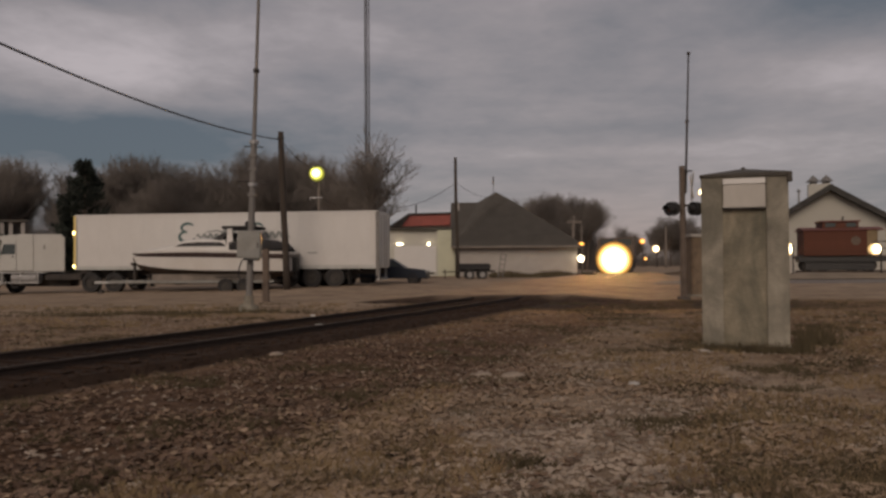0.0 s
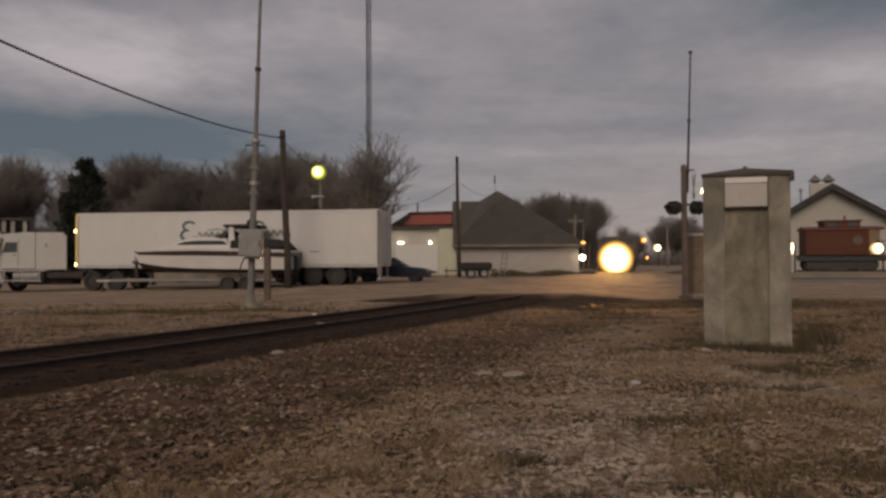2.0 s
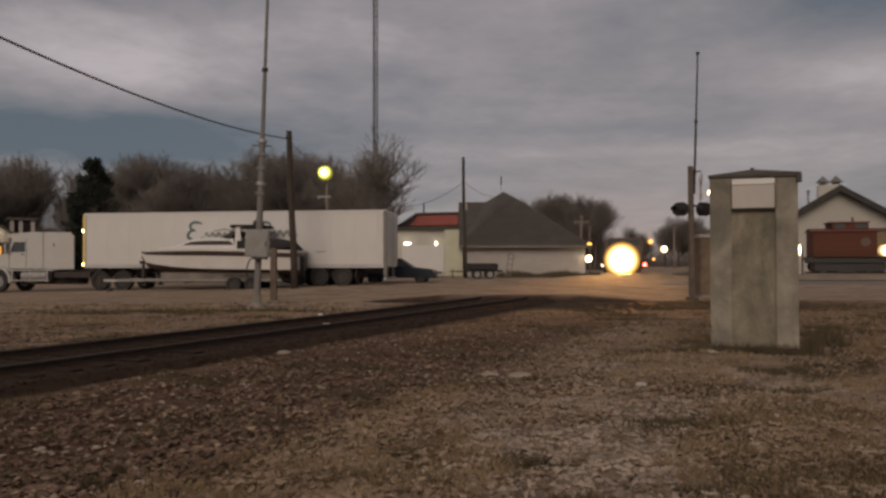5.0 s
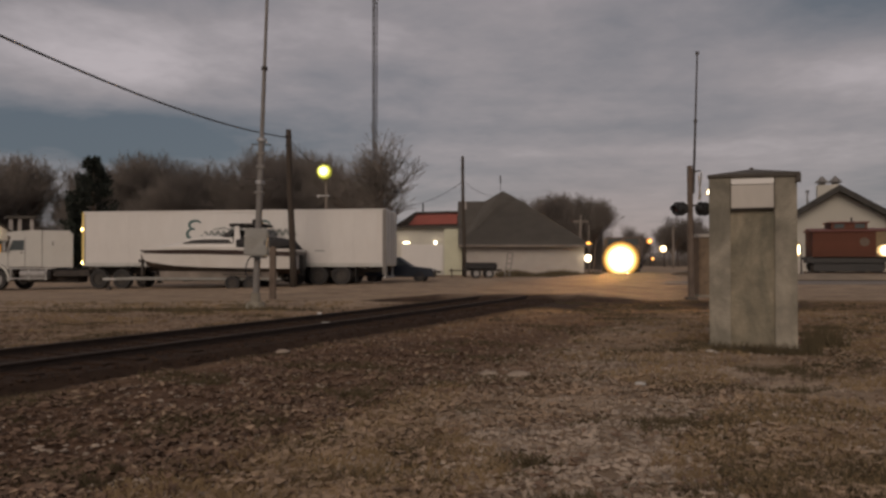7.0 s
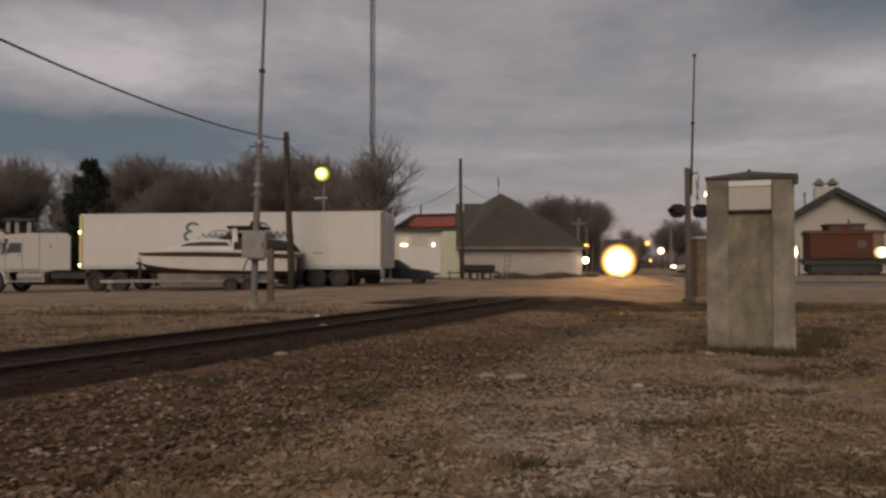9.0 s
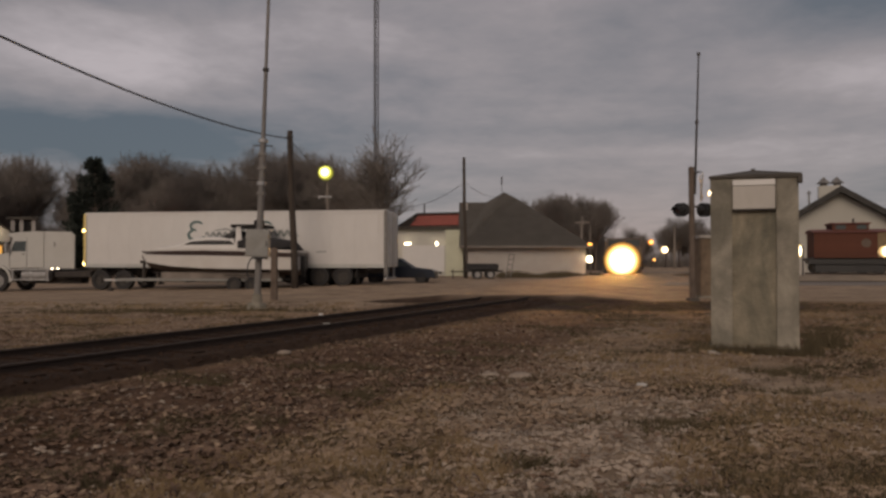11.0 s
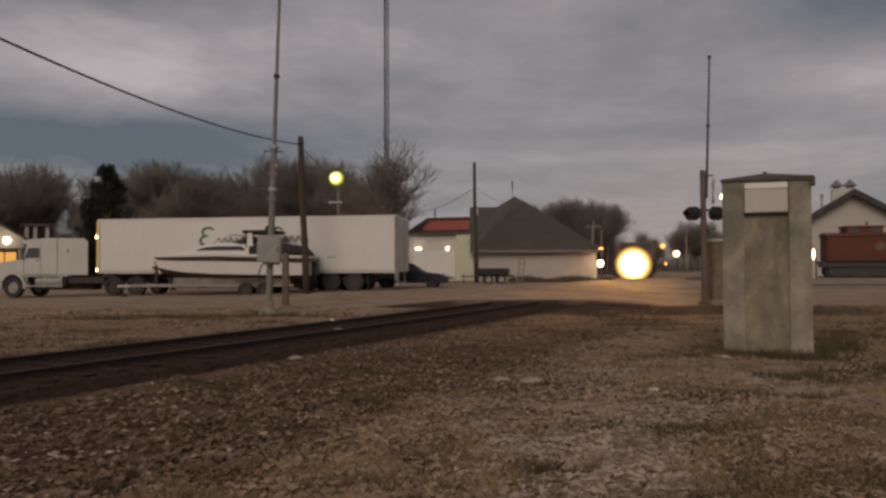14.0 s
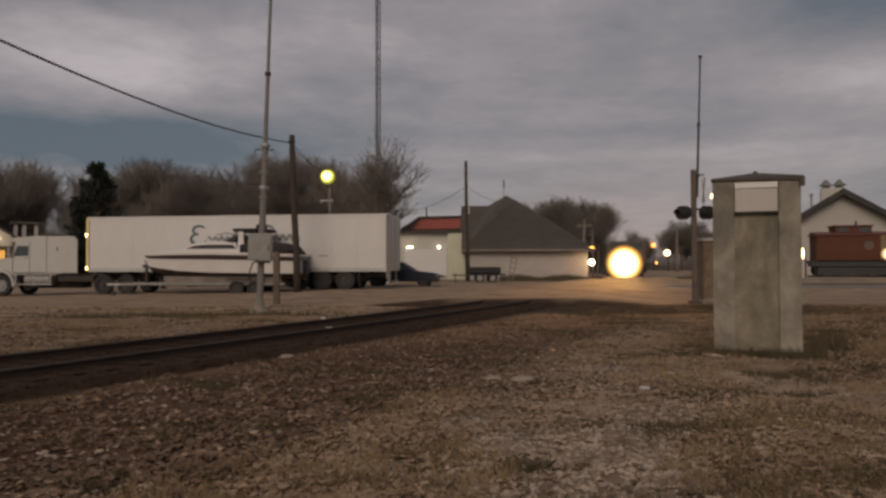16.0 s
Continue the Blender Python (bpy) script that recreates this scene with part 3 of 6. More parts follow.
def build_trailer():
    t = thing("semi_trailer", RIG, "long white box semi-trailer with teal script on its side", "semi-trailer")
    L, W, z0, z1 = 16.2, 2.6, 1.16, 4.0
    bm = bmesh.new()
    box(bm, 0.02, L - 0.02, 0.02, W - 0.02, z0, z1 - 0.03, 0.03)
    body = part("body", bm, M["white"], t)
    # side sheets with their joints
    bm = bmesh.new()
    box(bm, 0, 1.195, -0.004, 0.012, z0 + 0.16, z1 - 0.14)
    sheet = part("side_panel", bm, M["white"], body, m=pose(0.15, 0, 0))
    for i in range(1, 13):
        share(sheet, pose(0.15 + i * 1.2, 0, 0))
    for nm, a, b in (("top_rail", z1 - 0.13, z1), ("bottom_rail", z0 - 0.03, z0 + 0.15)):
        bm = bmesh.new()
        box(bm, 0, L, -0.015, 0.03, a, b, 0.01)
        part(nm, bm, M["pale_steel"] if nm == "bottom_rail" else M["white"], t)
    bm = bmesh.new()
    box(bm, -0.02, 0.13, -0.012, 0.05, z0, z1 - 0.02, 0.03)
    part("corner_post", bm, M["pale_steel"], t)
    bm = bmesh.new()
    box(bm, L - 0.16, L + 0.02, -0.016, 0.05, z0 - 0.42, z1 - 0.02, 0.02)
    part("rear_post", bm, M["mast_grey"], t, "grey steel rear corner post")
    for i in range(2):
        bm = bmesh.new()
        box(bm, L - 0.02, L + 0.03, 0.08 + i * 1.23, 1.28 + i * 1.23, z0 + 0.05, z1 - 0.12, 0.01)
        d = part("rear_door", bm, M["white"], t)
        bm = bmesh.new()
        for k in (0.25, 0.95):
            tube(bm, (L + 0.06, 0.08 + i * 1.23 + k, z0 + 0.06), (L + 0.06, 0.08 + i * 1.23 + k, z1 - 0.15), 0.018, n=8)
        part("lock_rod", bm, M["steel"], d)
    bm = bmesh.new()
    box(bm, 0.4, L - 0.1, 0.75, 0.9, 0.86, z0, 0.01)
    box(bm, 0.4, L - 0.1, 1.7, 1.85, 0.86, z0, 0.01)
    for k in range(12):
        box(bm, 0.8 + k * 1.3, 0.9 + k * 1.3, 0.1, 2.5, 1.02, z0)
    part("chassis", bm, M["steel_dark"], t, "dark steel chassis beams")
    # added dark box, stands in for the shade under the floor
    bm = bmesh.new()
    box(bm, 3.7, 10.7, 0.7, 1.9, 0.38, 0.90, 0.03)
    part("belly_box", bm, M["steel_dark"], t, "long dark box for the shade under the floor")
    # landing gear, rear bogie, guards
    bm = bmesh.new()
    for yy in (0.45, 2.05):
        box(bm, 3.05, 3.2, yy, yy + 0.14, 0.25, z0)
        box(bm, 2.98, 3.27, yy - 0.08, yy + 0.22, 0.2, 0.27)
    tube(bm, (3.12, 0.5, 0.75), (3.12, 2.1, 0.75), 0.04)
    part("landing_gear", bm, M["steel_dark"], t)
    for x in (11.55, 12.75, 13.95):
        for yy, o in ((0.16, -1), (2.42, 1)):
            wheel(t, x, yy, 0.70, 0.5, 0.30, outer=o)
    bm = bmesh.new()
    box(bm, 11.0, 14.7, 0.5, 2.1, 0.62, 0.95, 0.02)
    part("bogie", bm, M["steel_dark"], t)
    for x in (11.0, 14.65):
        bm = bmesh.new()
        box(bm, x, x + 0.03, 0.05, 0.6, 0.35, 1.1)
        part("mud_flap", bm, M["rubber"], t)
    bm = bmesh.new()
    box(bm, L - 0.15, L - 0.05, 0.2, 2.4, 0.55, 0.66)
    for yy in (0.5, 2.0):
        box(bm, L - 0.14, L - 0.06, yy, yy + 0.1, 0.6, z0)
    part("bumper_guard", bm, M["steel"], t)
    # amber markers along the nose
    bm = bmesh.new()
    ball(bm, (-0.05, -0.02, 3.06), 0.085, 0.6, 0.6, 1)
    part("marker_lamp", bm, M["marker"], t, "lit amber marker lamp")
    bm = bmesh.new()
    ball(bm, (-0.04, -0.02, z0 + 0.16), 0.07, 0.6, 0.6, 1.2)
    part("marker_lamp", bm, M["marker"], t, "lit amber marker lamp")
    # gold strip paints the light caught along the nose's corner post
    bm = bmesh.new()
    box(bm, -0.06, 0.06, -0.024, -0.013, z0 + 0.05, z1 - 0.06)
    part("reflector_strip", bm, M["gold_sheen"], t, "gold strip painted for the sheen on the corner post")
    # script on the side, as plain strokes
    for pts, wd, mt in ((arc(6.25, 3.25, 0.34, 0.22, 30, 265), 0.075, "lettering"), (arc(6.22, 2.80, 0.42, 0.27, 95, 345, 16), 0.085, "lettering"),
                        (arc(9.95, 3.18, 0.32, 0.26, 20, 300), 0.075, "lettering"), (arc(9.85, 2.82, 0.36, 0.22, 80, -150), 0.075, "lettering"),
                        ([(6.72 + 0.05 * i, 2.80 + 0.13 * math.sin(i * 0.95)) for i in range(30)], 0.07, "lettering_grey"),
                        ([(10.3 + 0.05 * i, 2.86 + 0.14 * math.sin(i * 0.9)) for i in range(28)], 0.07, "lettering_grey"),
                        ([(7.2, 3.02), (7.8, 3.1), (8.2, 3.0)], 0.04, "lettering_grey"),
                        ([(8.05, 2.9), (8.25, 3.0), (8.6, 3.02), (8.9, 2.9)], 0.17, "lettering_grey")):
        bm = bmesh.new()
        stroke(bm, pts, wd, -0.02)
        part("lettering", bm, M[mt], t, "painted script stroke")
    for x, z, l in ((3.3, 1.86, 0.9), (3.9, 2.0, 0.5), (12.6, 1.9, 0.5)):
        bm = bmesh.new()
        box(bm, x, x + l, -0.022, -0.005, z, z + 0.05)
        part("lettering", bm, M["lettering_grey"], t, "small grey line of lettering")


def build_tractor():
    t = thing("truck_tractor", RIG, "white conventional truck tractor with a flat sleeper", "truck")
    y0, y1 = 0.12, 2.48
    bm = bmesh.new()
    profile(bm, [(-2.42, 1.08), (-2.42, 3.04), (-3.0, 3.05), (-4.2, 2.98), (-4.55, 2.93), (-4.62, 2.80), (-4.25, 2.72), (-4.55, 1.98),
                 (-4.55, 1.08)], y0, y1)
    bmesh.ops.bevel(bm, geom=[ed for ed in bm.edges if ed.calc_length() > 1.5], offset=0.05, segments=2, affect="EDGES")
    cab = part("cab", bm, M["cab"], t, "white sleeper cab")
    bm = bmesh.new()
    profile(bm, [(-2.42, 1.08), (-0.68, 1.08), (-0.68, 2.84), (-0.80, 2.90), (-0.86, 3.01), (-2.42, 3.04)], y0, y0 + 0.07)
    part("side_extender", bm, M["cab"], t, "white side extender panel behind the sleeper")
    bm = bmesh.new()
    profile(bm, [(-4.5, 1.05), (-4.5, 1.93), (-5.6, 1.80), (-6.5, 1.68), (-6.75, 1.5), (-6.8, 0.75), (-5.75, 0.75), (-5.72, 1.0), (-5.5, 1.18), (-5.15, 1.26),
                 (-4.8, 1.2), (-4.58, 1.02)], y0 + 0.12, y1 - 0.12)
    part("hood", bm, M["cab"], t, "white sloping hood")
    for yy in (y0 - 0.02, y1 - 0.36):
        bm = bmesh.new()
        outer = arc(-5.12, 0.44, 0.78, 0.80, -8, 190, 16)
        inner = arc(-5.12, 0.44, 0.65, 0.67, 190, -8, 16)
        profile(bm, outer + inner, yy, yy + 0.38)
        part("fender", bm, M["cab"], t)
    bm = bmesh.new()
    profile(bm, [(-3.52, 1.98), (-3.5, 2.52), (-4.18, 2.52), (-4.36, 1.98)], y0 - 0.012, y0 + 0.03)
    part("side_window", bm, M["dark_glass"], cab, "dark cab window")
    bm = bmesh.new()
    v = [bm.verts.new(p) for p in ((-4.565, y0 + 0.1, 2.02), (-4.565, y1 - 0.1, 2.02), (-4.29, y1 - 0.1, 2.70), (-4.29, y0 + 0.1, 2.70))]
    bm.faces.new(v)
    part("windscreen", bm, M["dark_glass"], cab)
    for x, z in ((-3.45, 2.7), (-4.46, 1.95)):
        bm = bmesh.new()
        box(bm, x, x + 0.02, y0 - 0.01, y0 + 0.02, 1.12, z)
        part("door_seam", bm, M["steel_dark"], cab)
    bm = bmesh.new()
    box(bm, -3.72, -3.56, y0 - 0.03, y0 + 0.01, 1.82, 1.87, 0.01)
    part("door_handle", bm, M["steel_dark"], cab)
    bm = bmesh.new()
    box(bm, -1.86, -1.80, y0 - 0.012, y0 + 0.02, 2.24, 2.46, 0.01)
    part("sleeper_vent", bm, M["steel_dark"], cab)
    bm = bmesh.new()
    box(bm, -4.55, -4.38, y0 - 0.32, y0 - 0.2, 1.95, 2.45, 0.03)
    tube(bm, (-4.4, y0, 2.5), (-4.46, y0 - 0.26, 2.45), 0.015, n=6)
    tube(bm, (-4.4, y0, 1.95), (-4.46, y0 - 0.26, 1.98), 0.015, n=6)
    part("mirror", bm, M["steel"], cab, "grey door mirror")
    for yy in (0.05, 2.1):
        bm = bmesh.new()
        tube(bm, (-3.7, yy + 0.28, 0.72), (-2.25, yy + 0.28, 0.72), 0.3, n=18)
        part("fuel_tank", bm, M["hub"], t, "round aluminium fuel tank")
    bm = bmesh.new()
    box(bm, -4.4, -1.8, 0.02, 0.35, 0.98, 1.04)
    box(bm, -4.3, -2.1, 0.0, 0.3, 0.45, 0.5)
    for x in (-4.25, -3.2, -2.2):
        box(bm, x, x + 0.06, 0.05, 0.1, 0.4, 1.0)
    part("step", bm, M["rail_alu"], t)
    bm = bmesh.new()
    box(bm, -6.6, 2.9, 0.85, 1.05, 0.7, 0.98)
    box(bm, -6.6, 2.9, 1.55, 1.75, 0.7, 0.98)
    box(bm, -1.9, 0.2, 0.25, 2.35, 0.62, 0.92, 0.02)
    part("frame", bm, M["steel_dark"], t, "dark frame rails and boxes")
    # added block keeps the space under the cab dark and closes the view through
    bm = bmesh.new()
    box(bm, -4.4, -0.9, 1.0, 1.8, 0.25, 0.98, 0.04)
    part("gearbox", bm, M["steel_dark"], t, "dark block filling the space under the cab")
    bm = bmesh.new()
    box(bm, -7.0, -6.75, 0.1, 2.5, 0.45, 0.8, 0.04)
    part("bumper", bm, M["rail_alu"], t)
    for yy, o in ((0.28, -1), (2.32, 1)):
        wheel(t, -5.12, yy, 0.40, 0.56, 0.30, hub="hub", outer=o)
    for x in (0.85, 2.15):
        for yy, o in ((0.2, -1), (2.4, 1)):
            wheel(t, x, yy, 0.47, 0.52, 0.34, outer=o)


build_trailer()
build_tractor()


# ---- concrete booth ----
def build_booth():
    t = thing("concrete_booth", pose(4.95, 12.2, 0, 0, 0, -21.5), "tall weathered concrete trackside booth with a blank white board", "booth")
    bm = bmesh.new()
    xl, xr, dp, h = -0.68, 0.625, 1.22, 2.80
    box(bm, -0.37, 0.33, 0.055, dp, 0.0, h, 0.0)
    part("recess_panel", bm, M["concrete_stained"], t, "recessed concrete front panel")
    for x0, x1 in ((xl, -0.35), (0.30, xr)):
        bm = bmesh.new()
        box(bm, x0, x1, 0.0, dp, 0.0, h, 0.015)
        part("side_wall", bm, M["concrete"], t)
    bm = bmesh.new()
    box(bm, -0.352, 0.302, 0.005, 0.12, h - 0.06, h, 0.0)
    part("lintel", bm, M["concrete"], t)
    bm = bmesh.new()
    x0, x1, e = xl - 0.02, xr + 0.045, 0.035
    rings = [[(x0, -e, h - 0.005), (x1, -e, h - 0.03), (x1, dp + e, h - 0.03), (x0, dp + e, h - 0.005)],
             [(x0, -e, h + 0.03), (x1, -e, h + 0.035), (x1, dp + e, h + 0.035), (x0, dp + e, h + 0.03)],
             [(-0.09, dp * 0.35, h + 0.145), (0.03, dp * 0.35, h + 0.145), (0.03, dp * 0.6, h + 0.145), (-0.09, dp * 0.6, h + 0.145)]]
    loft(bm, rings)
    roof = part("roof_slab", bm, M["concrete_dark"], t, "shallow pyramid concrete roof")
    bm = bmesh.new()
    tube(bm, (-0.03, dp * 0.47, h + 0.13), (-0.03, dp * 0.47, h + 0.19), 0.045, 0.03, 10)
    part("finial", bm, M["concrete_dark"], roof)
    bm = bmesh.new()
    box(bm, xr - 0.02, xr + 0.055, -0.075, 0.03, h - 0.13, h + 0.02, 0.01)
    part("eave_block", bm, M["concrete_dark"], roof)
    bm = bmesh.new()
    box(bm, -0.34, 0.29, -0.035, 0.08, 2.285, 2.655, 0.008)
    b = part("board", bm, M["board"], t, "blank whitewashed board")
    bm = bmesh.new()
    box(bm, -0.34, 0.29, -0.045, 0.08, 2.66, 2.75, 0.006)
    part("batten", bm, M["boat_white"], b, "brighter white top strip")
    bm = bmesh.new()
    box(bm, -0.347, 0.297, -0.04, 0.08, 2.258, 2.28, 0.003)
    box(bm, 0.291, 0.299, -0.04, 0.08, 2.28, 2.75)
    part("frame", bm, M["steel_dark"], b)
    bm = bmesh.new()
    box(bm, xl - 0.05, xr + 0.05, -0.06, dp + 0.05, -0.05, 0.07, 0.02)
    part("plinth", bm, M["concrete_dark"], t)


build_booth()


# ---- masts, poles, wires ----
def build_signal_mast():
    t = thing("instrument_mast", pose(-5.52, 22.6, 0, 0, 1.95, 0), "tall slim grey steel mast with an equipment box", "mast")
    bm = bmesh.new()
    tube(bm, (0, 0, 0), (0, 0, 5.0), 0.10, 0.09, 14)
    post = part("lower_post", bm, M["mast_grey"], t)
    bm = bmesh.new()
    tube(bm, (0, 0, 4.95), (0, 0, 7.1), 0.066, 0.058, 12)
    tube(bm, (0, 0, 7.1), (0, 0, 12.5), 0.050, 0.040, 12)
    part("upper_mast", bm, M["mast_grey"], t)
    for z, r in ((5.0, 0.14), (7.12, 0.09), (3.75, 0.14)):
        bm = bmesh.new()
        tube(bm, (0, 0, z - 0.05), (0, 0, z + 0.05), r, n=14)
        part("collar", bm, M["steel_dark"] if z > 6 else M["steel"], t)
    for z in (3.4, 4.15, 4.55):
        bm = bmesh.new()
        box(bm, -0.13, 0.13, -0.12, 0.10, z, z + 0.09, 0.02)
        part("clamp", bm, M["mast_grey"], t)
    for hw, z in ((0.45, 3.82), (0.28, 4.85)):
        bm = bmesh.new()
        box(bm, -hw, hw, -0.02, 0.02, z, z + 0.035)
        part("cross_arm", bm, M["steel_dark"], t)
    bm = bmesh.new()
    box(bm, -0.32, 0.36, -0.34, -0.10, 1.58, 2.38, 0.02)
    b = part("equipment_box", bm, M["box_grey"], t, "grey steel equipment box")
    bm = bmesh.new()
    box(bm, -0.29, 0.33, -0.352, -0.335, 1.62, 2.34, 0.005)
    part("box_door", bm, M["box_grey"], b)
    bm = bmesh.new()
    box(bm, 0.27, 0.30, -0.37, -0.345, 1.9, 2.05, 0.004)
    part("latch", bm, M["steel_dark"], b)
    bm = bmesh.new()
    pts = [(-0.1, -0.2, 1.58), (-0.2, -0.2, 1.5), (-0.27, -0.18, 1.3), (-0.3, -0.15, 1.1), (-0.2, -0.12, 0.9), (-0.08, -0.1, 0.8)]
    for a, b2 in zip(pts, pts[1:]):
        tube(bm, a, b2, 0.02, n=8)
    box(bm, -0.12, 0.3, -0.3, -0.1, 1.52, 1.58)
    part("cable", bm, M["wire"], t, "loose black cable")
    bm = bmesh.new()
    tube(bm, (0, 0, -0.12), (0, 0, 0.22), 0.36, 0.26, 12)
    tube(bm, (0, 0, 0.2), (0, 0, 0.5), 0.16, 0.13, 12)
    part("footing", bm, M["concrete"], t)
    bm = bmesh.new()
    box(bm, -0.11, 0.11, -0.11, 0.11, -0.1, 1.95, 0.02)
    tube(bm, (0.0, 0.0, 1.9), (0.0, 0.0, 1.97), 0.13, 0.02, 4)
    solid("wooden_post", bm, M["bark"], pose(-6.25, 28.2, 0), "short square weathered wooden post", "post")


build_signal_mast()


def pole(x, y, top, r0, r1, tx, ty, material, label, name="utility_pole", z=None):
    """A tapered, leaning pole, with a cap, bolts and a steel band."""
    z = ground_z(x, y) - 0.15 if z is None else z
    t = thing(name, pose(x, y, z), label, "utility pole")
    bm = bmesh.new()
    k = 6
    rings = []
    for i in range(k + 1):
        f = i / k
        r = r0 + (r1 - r0) * f
        ox, oy = tx * f + 0.02 * math.sin(f * 7), ty * f
        rings.append([(ox + r * math.cos(a * 0.5236), oy + r * math.sin(a * 0.5236), top * f) for a in range(12)])
    loft(bm, rings)
    part("shaft", bm, material, t, smooth=True)
    for f in (0.9, 0.96):
        bm = bmesh.new()
        tube(bm, (tx * f, ty * f, top * f - 0.03), (tx * f, ty * f, top * f + 0.03), r1 * 1.25, n=12)
        part("band", bm, M["steel_dark"], t)
    return t


def hang(name, a, b, sag, r, label, k=24):
    a, b = Vector(a), Vector(b)
    bm = bmesh.new()
    pts = [a.lerp(b, i / k) - Vector((0, 0, sag * 4 * (i / k) * (1 - i / k))) for i in range(k + 1)]
    side = (b - a).cross(Vector((0, 0, 1))).normalized()
    rings = [[p + side * (r * math.cos(k2 * 1.0472)) + Vector((0, 0, r * math.sin(k2 * 1.0472))) for k2 in range(6)] for p in pts]
    loft(bm, rings)
    solid(name, bm, M["wire"], pose(0, 0, 0), label, "cable")


pole(-7.0, 36.0, 7.55, 0.17, 0.13, -0.28, 0, M["wood_pole"], "dark creosoted wooden utility pole")
pole(1.55, 55.0, 8.8, 0.14, 0.10, -0.15, 0, M["wood_pole"], "thin dark wooden utility pole")


# ---- boat on its trailer ----
def build_boat():
    t = thing("boat_trailer", pose(-14.95, 36.6, 0.0, 0, 0, -4), "low pale steel boat trailer under a parked cruiser", "boat trailer")
    for y in (0.45, 1.75):
        bm = bmesh.new()
        box(bm, -0.9, 7.2, y, y + 0.1, 0.50, 0.62, 0.01)
        part("side_rail", bm, M["box_grey"], t)
    for x in (0.2, 2.4, 4.6, 6.8):
        bm = bmesh.new()
        box(bm, x, x + 0.09, 0.5, 1.8, 0.42, 0.5)
        part("crossmember", bm, M["steel_dark"], t)
    bm = bmesh.new()
    box(bm, -1.9, -0.6, 1.08, 1.2, 0.48, 0.58, 0.01)
    box(bm, -0.95, 0.2, 0.5, 0.6, 0.5, 0.58)
    part("tongue", bm, M["pale_steel"], t)
    bm = bmesh.new()
    tube(bm, (-1.6, 1.14, -0.02), (-1.6, 1.14, 0.75), 0.04)
    tube(bm, (-1.6, 1.02, 0.05), (-1.6, 1.26, 0.05), 0.1, n=14)
    part("jockey_wheel", bm, M["steel_dark"], t)
    bm = bmesh.new()
    box(bm, 0.05, 0.15, 1.08, 1.2, 0.5, 1.5)
    box(bm, -0.05, 0.2, 1.0, 1.28, 1.35, 1.5, 0.02)
    part("winch_post", bm, M["steel_dark"], t)
    for x in (4.95, 5.85):
        for y, o in ((0.25, -1), (2.05, 1)):
            wheel(t, x, y, 0.36, 0.36, 0.22, outer=o)
    for y in (0.1, 1.92):
        bm = bmesh.new()
        box(bm, 4.5, 6.3, y, y + 0.28, 0.76, 0.80, 0.015)
        part("mudguard", bm, M["steel_dark"], t)
    for y in (0.62, 1.6):
        bm = bmesh.new()
        box(bm, 1.2, 7.0, y, y + 0.1, 0.62, 0.93, 0.01)
        part("bunk", bm, M["grey_wood"], t, "carpeted bunk plank")

    b = thing("cabin_cruiser", pose(-14.95, 36.6, -0.04, 0, 0, -4), "white cabin cruiser with a dark stripe and canvas covers", "boat")
    # hull stations: x, half beam at deck, deck z, chine z, keel z
    st = [(0.0, 0.03, 2.03, 1.82, 1.66), (0.35, 0.34, 2.03, 1.46, 1.22), (1.0, 0.68, 2.05, 1.36, 1.06), (2.0, 0.98, 2.08, 1.24, 0.88), (3.5, 1.15, 2.10, 1.16, 0.80),
          (5.5, 1.18, 2.06, 1.12, 0.80), (7.3, 1.15, 2.00, 1.10, 0.82), (8.0, 1.10, 1.97, 1.10, 0.84)]
    cy = 1.15

    def hull(name, lo, hi, material, grow=0.0, label=""):
        """A strip of the hull between two heights, each 0 at the keel, 1 at the chine, 2 at the deck edge."""
        def at(s, k, side):
            x, w, zd, zc, zk = s
            if k <= 1:
                yy, zz = w * 0.86 * k, zk + (zc - zk) * k
            else:
                yy, zz = w * (0.86 + 0.14 * (k - 1)), zc + (zd - zc) * (k - 1)
            return (x, cy + side * (yy + grow), zz)
        bm = bmesh.new()
        steps = [lo + (hi - lo) * i / 4 for i in range(5)]
        rings = [[at(s, k, -1) for k in steps] + [at(s, k, 1) for k in reversed(steps)] for s in st]
        loft(bm, rings)
        return part(name, bm, material, b, label, smooth=False)

    hull("hull_bottom", 0.0, 1.0, M["boat_bottom"], 0, "brown bottom paint")
    hull("hull_side", 1.0, 1.70, M["boat_white"])
    hull("hull_stripe", 1.66, 1.94, M["boat_stripe"], 0.012, "dark maroon hull stripe")
    hull("gunwale", 1.9, 2.04, M["boat_white"], 0.02)
    # deck and trunk cabin
    bm = bmesh.new()
    rings = []
    for x, hw, z in ((0.15, 0.1, 2.06), (1.4, 0.7, 2.20), (2.3, 0.92, 2.36), (2.9, 0.95, 2.60), (3.7, 0.95, 2.68), (4.9, 0.95, 2.62), (5.05, 0.95, 2.15)):
        rings.append([(x, cy - hw, 2.0), (x, cy - hw * 0.96, z - 0.06), (x, cy - hw * 0.75, z), (x, cy + hw * 0.75, z), (x, cy + hw * 0.96, z - 0.06), (x, cy + hw, 2.0)])
    loft(bm, rings)
    part("cabin", bm, M["boat_white"], b, "white moulded cabin")
    bm = bmesh.new()
    profile(bm, [(2.5, 2.30), (2.95, 2.44), (3.6, 2.49), (4.75, 2.48), (4.95, 2.30)], cy - 0.985, cy - 0.90)
    win = part("cabin_window", bm, M["black"], b, "long dark cabin window")
    bm = bmesh.new()
    profile(bm, [(4.75, 2.55), (4.35, 2.66), (4.9, 2.95), (5.05, 2.95)], cy - 0.9, cy + 0.9)
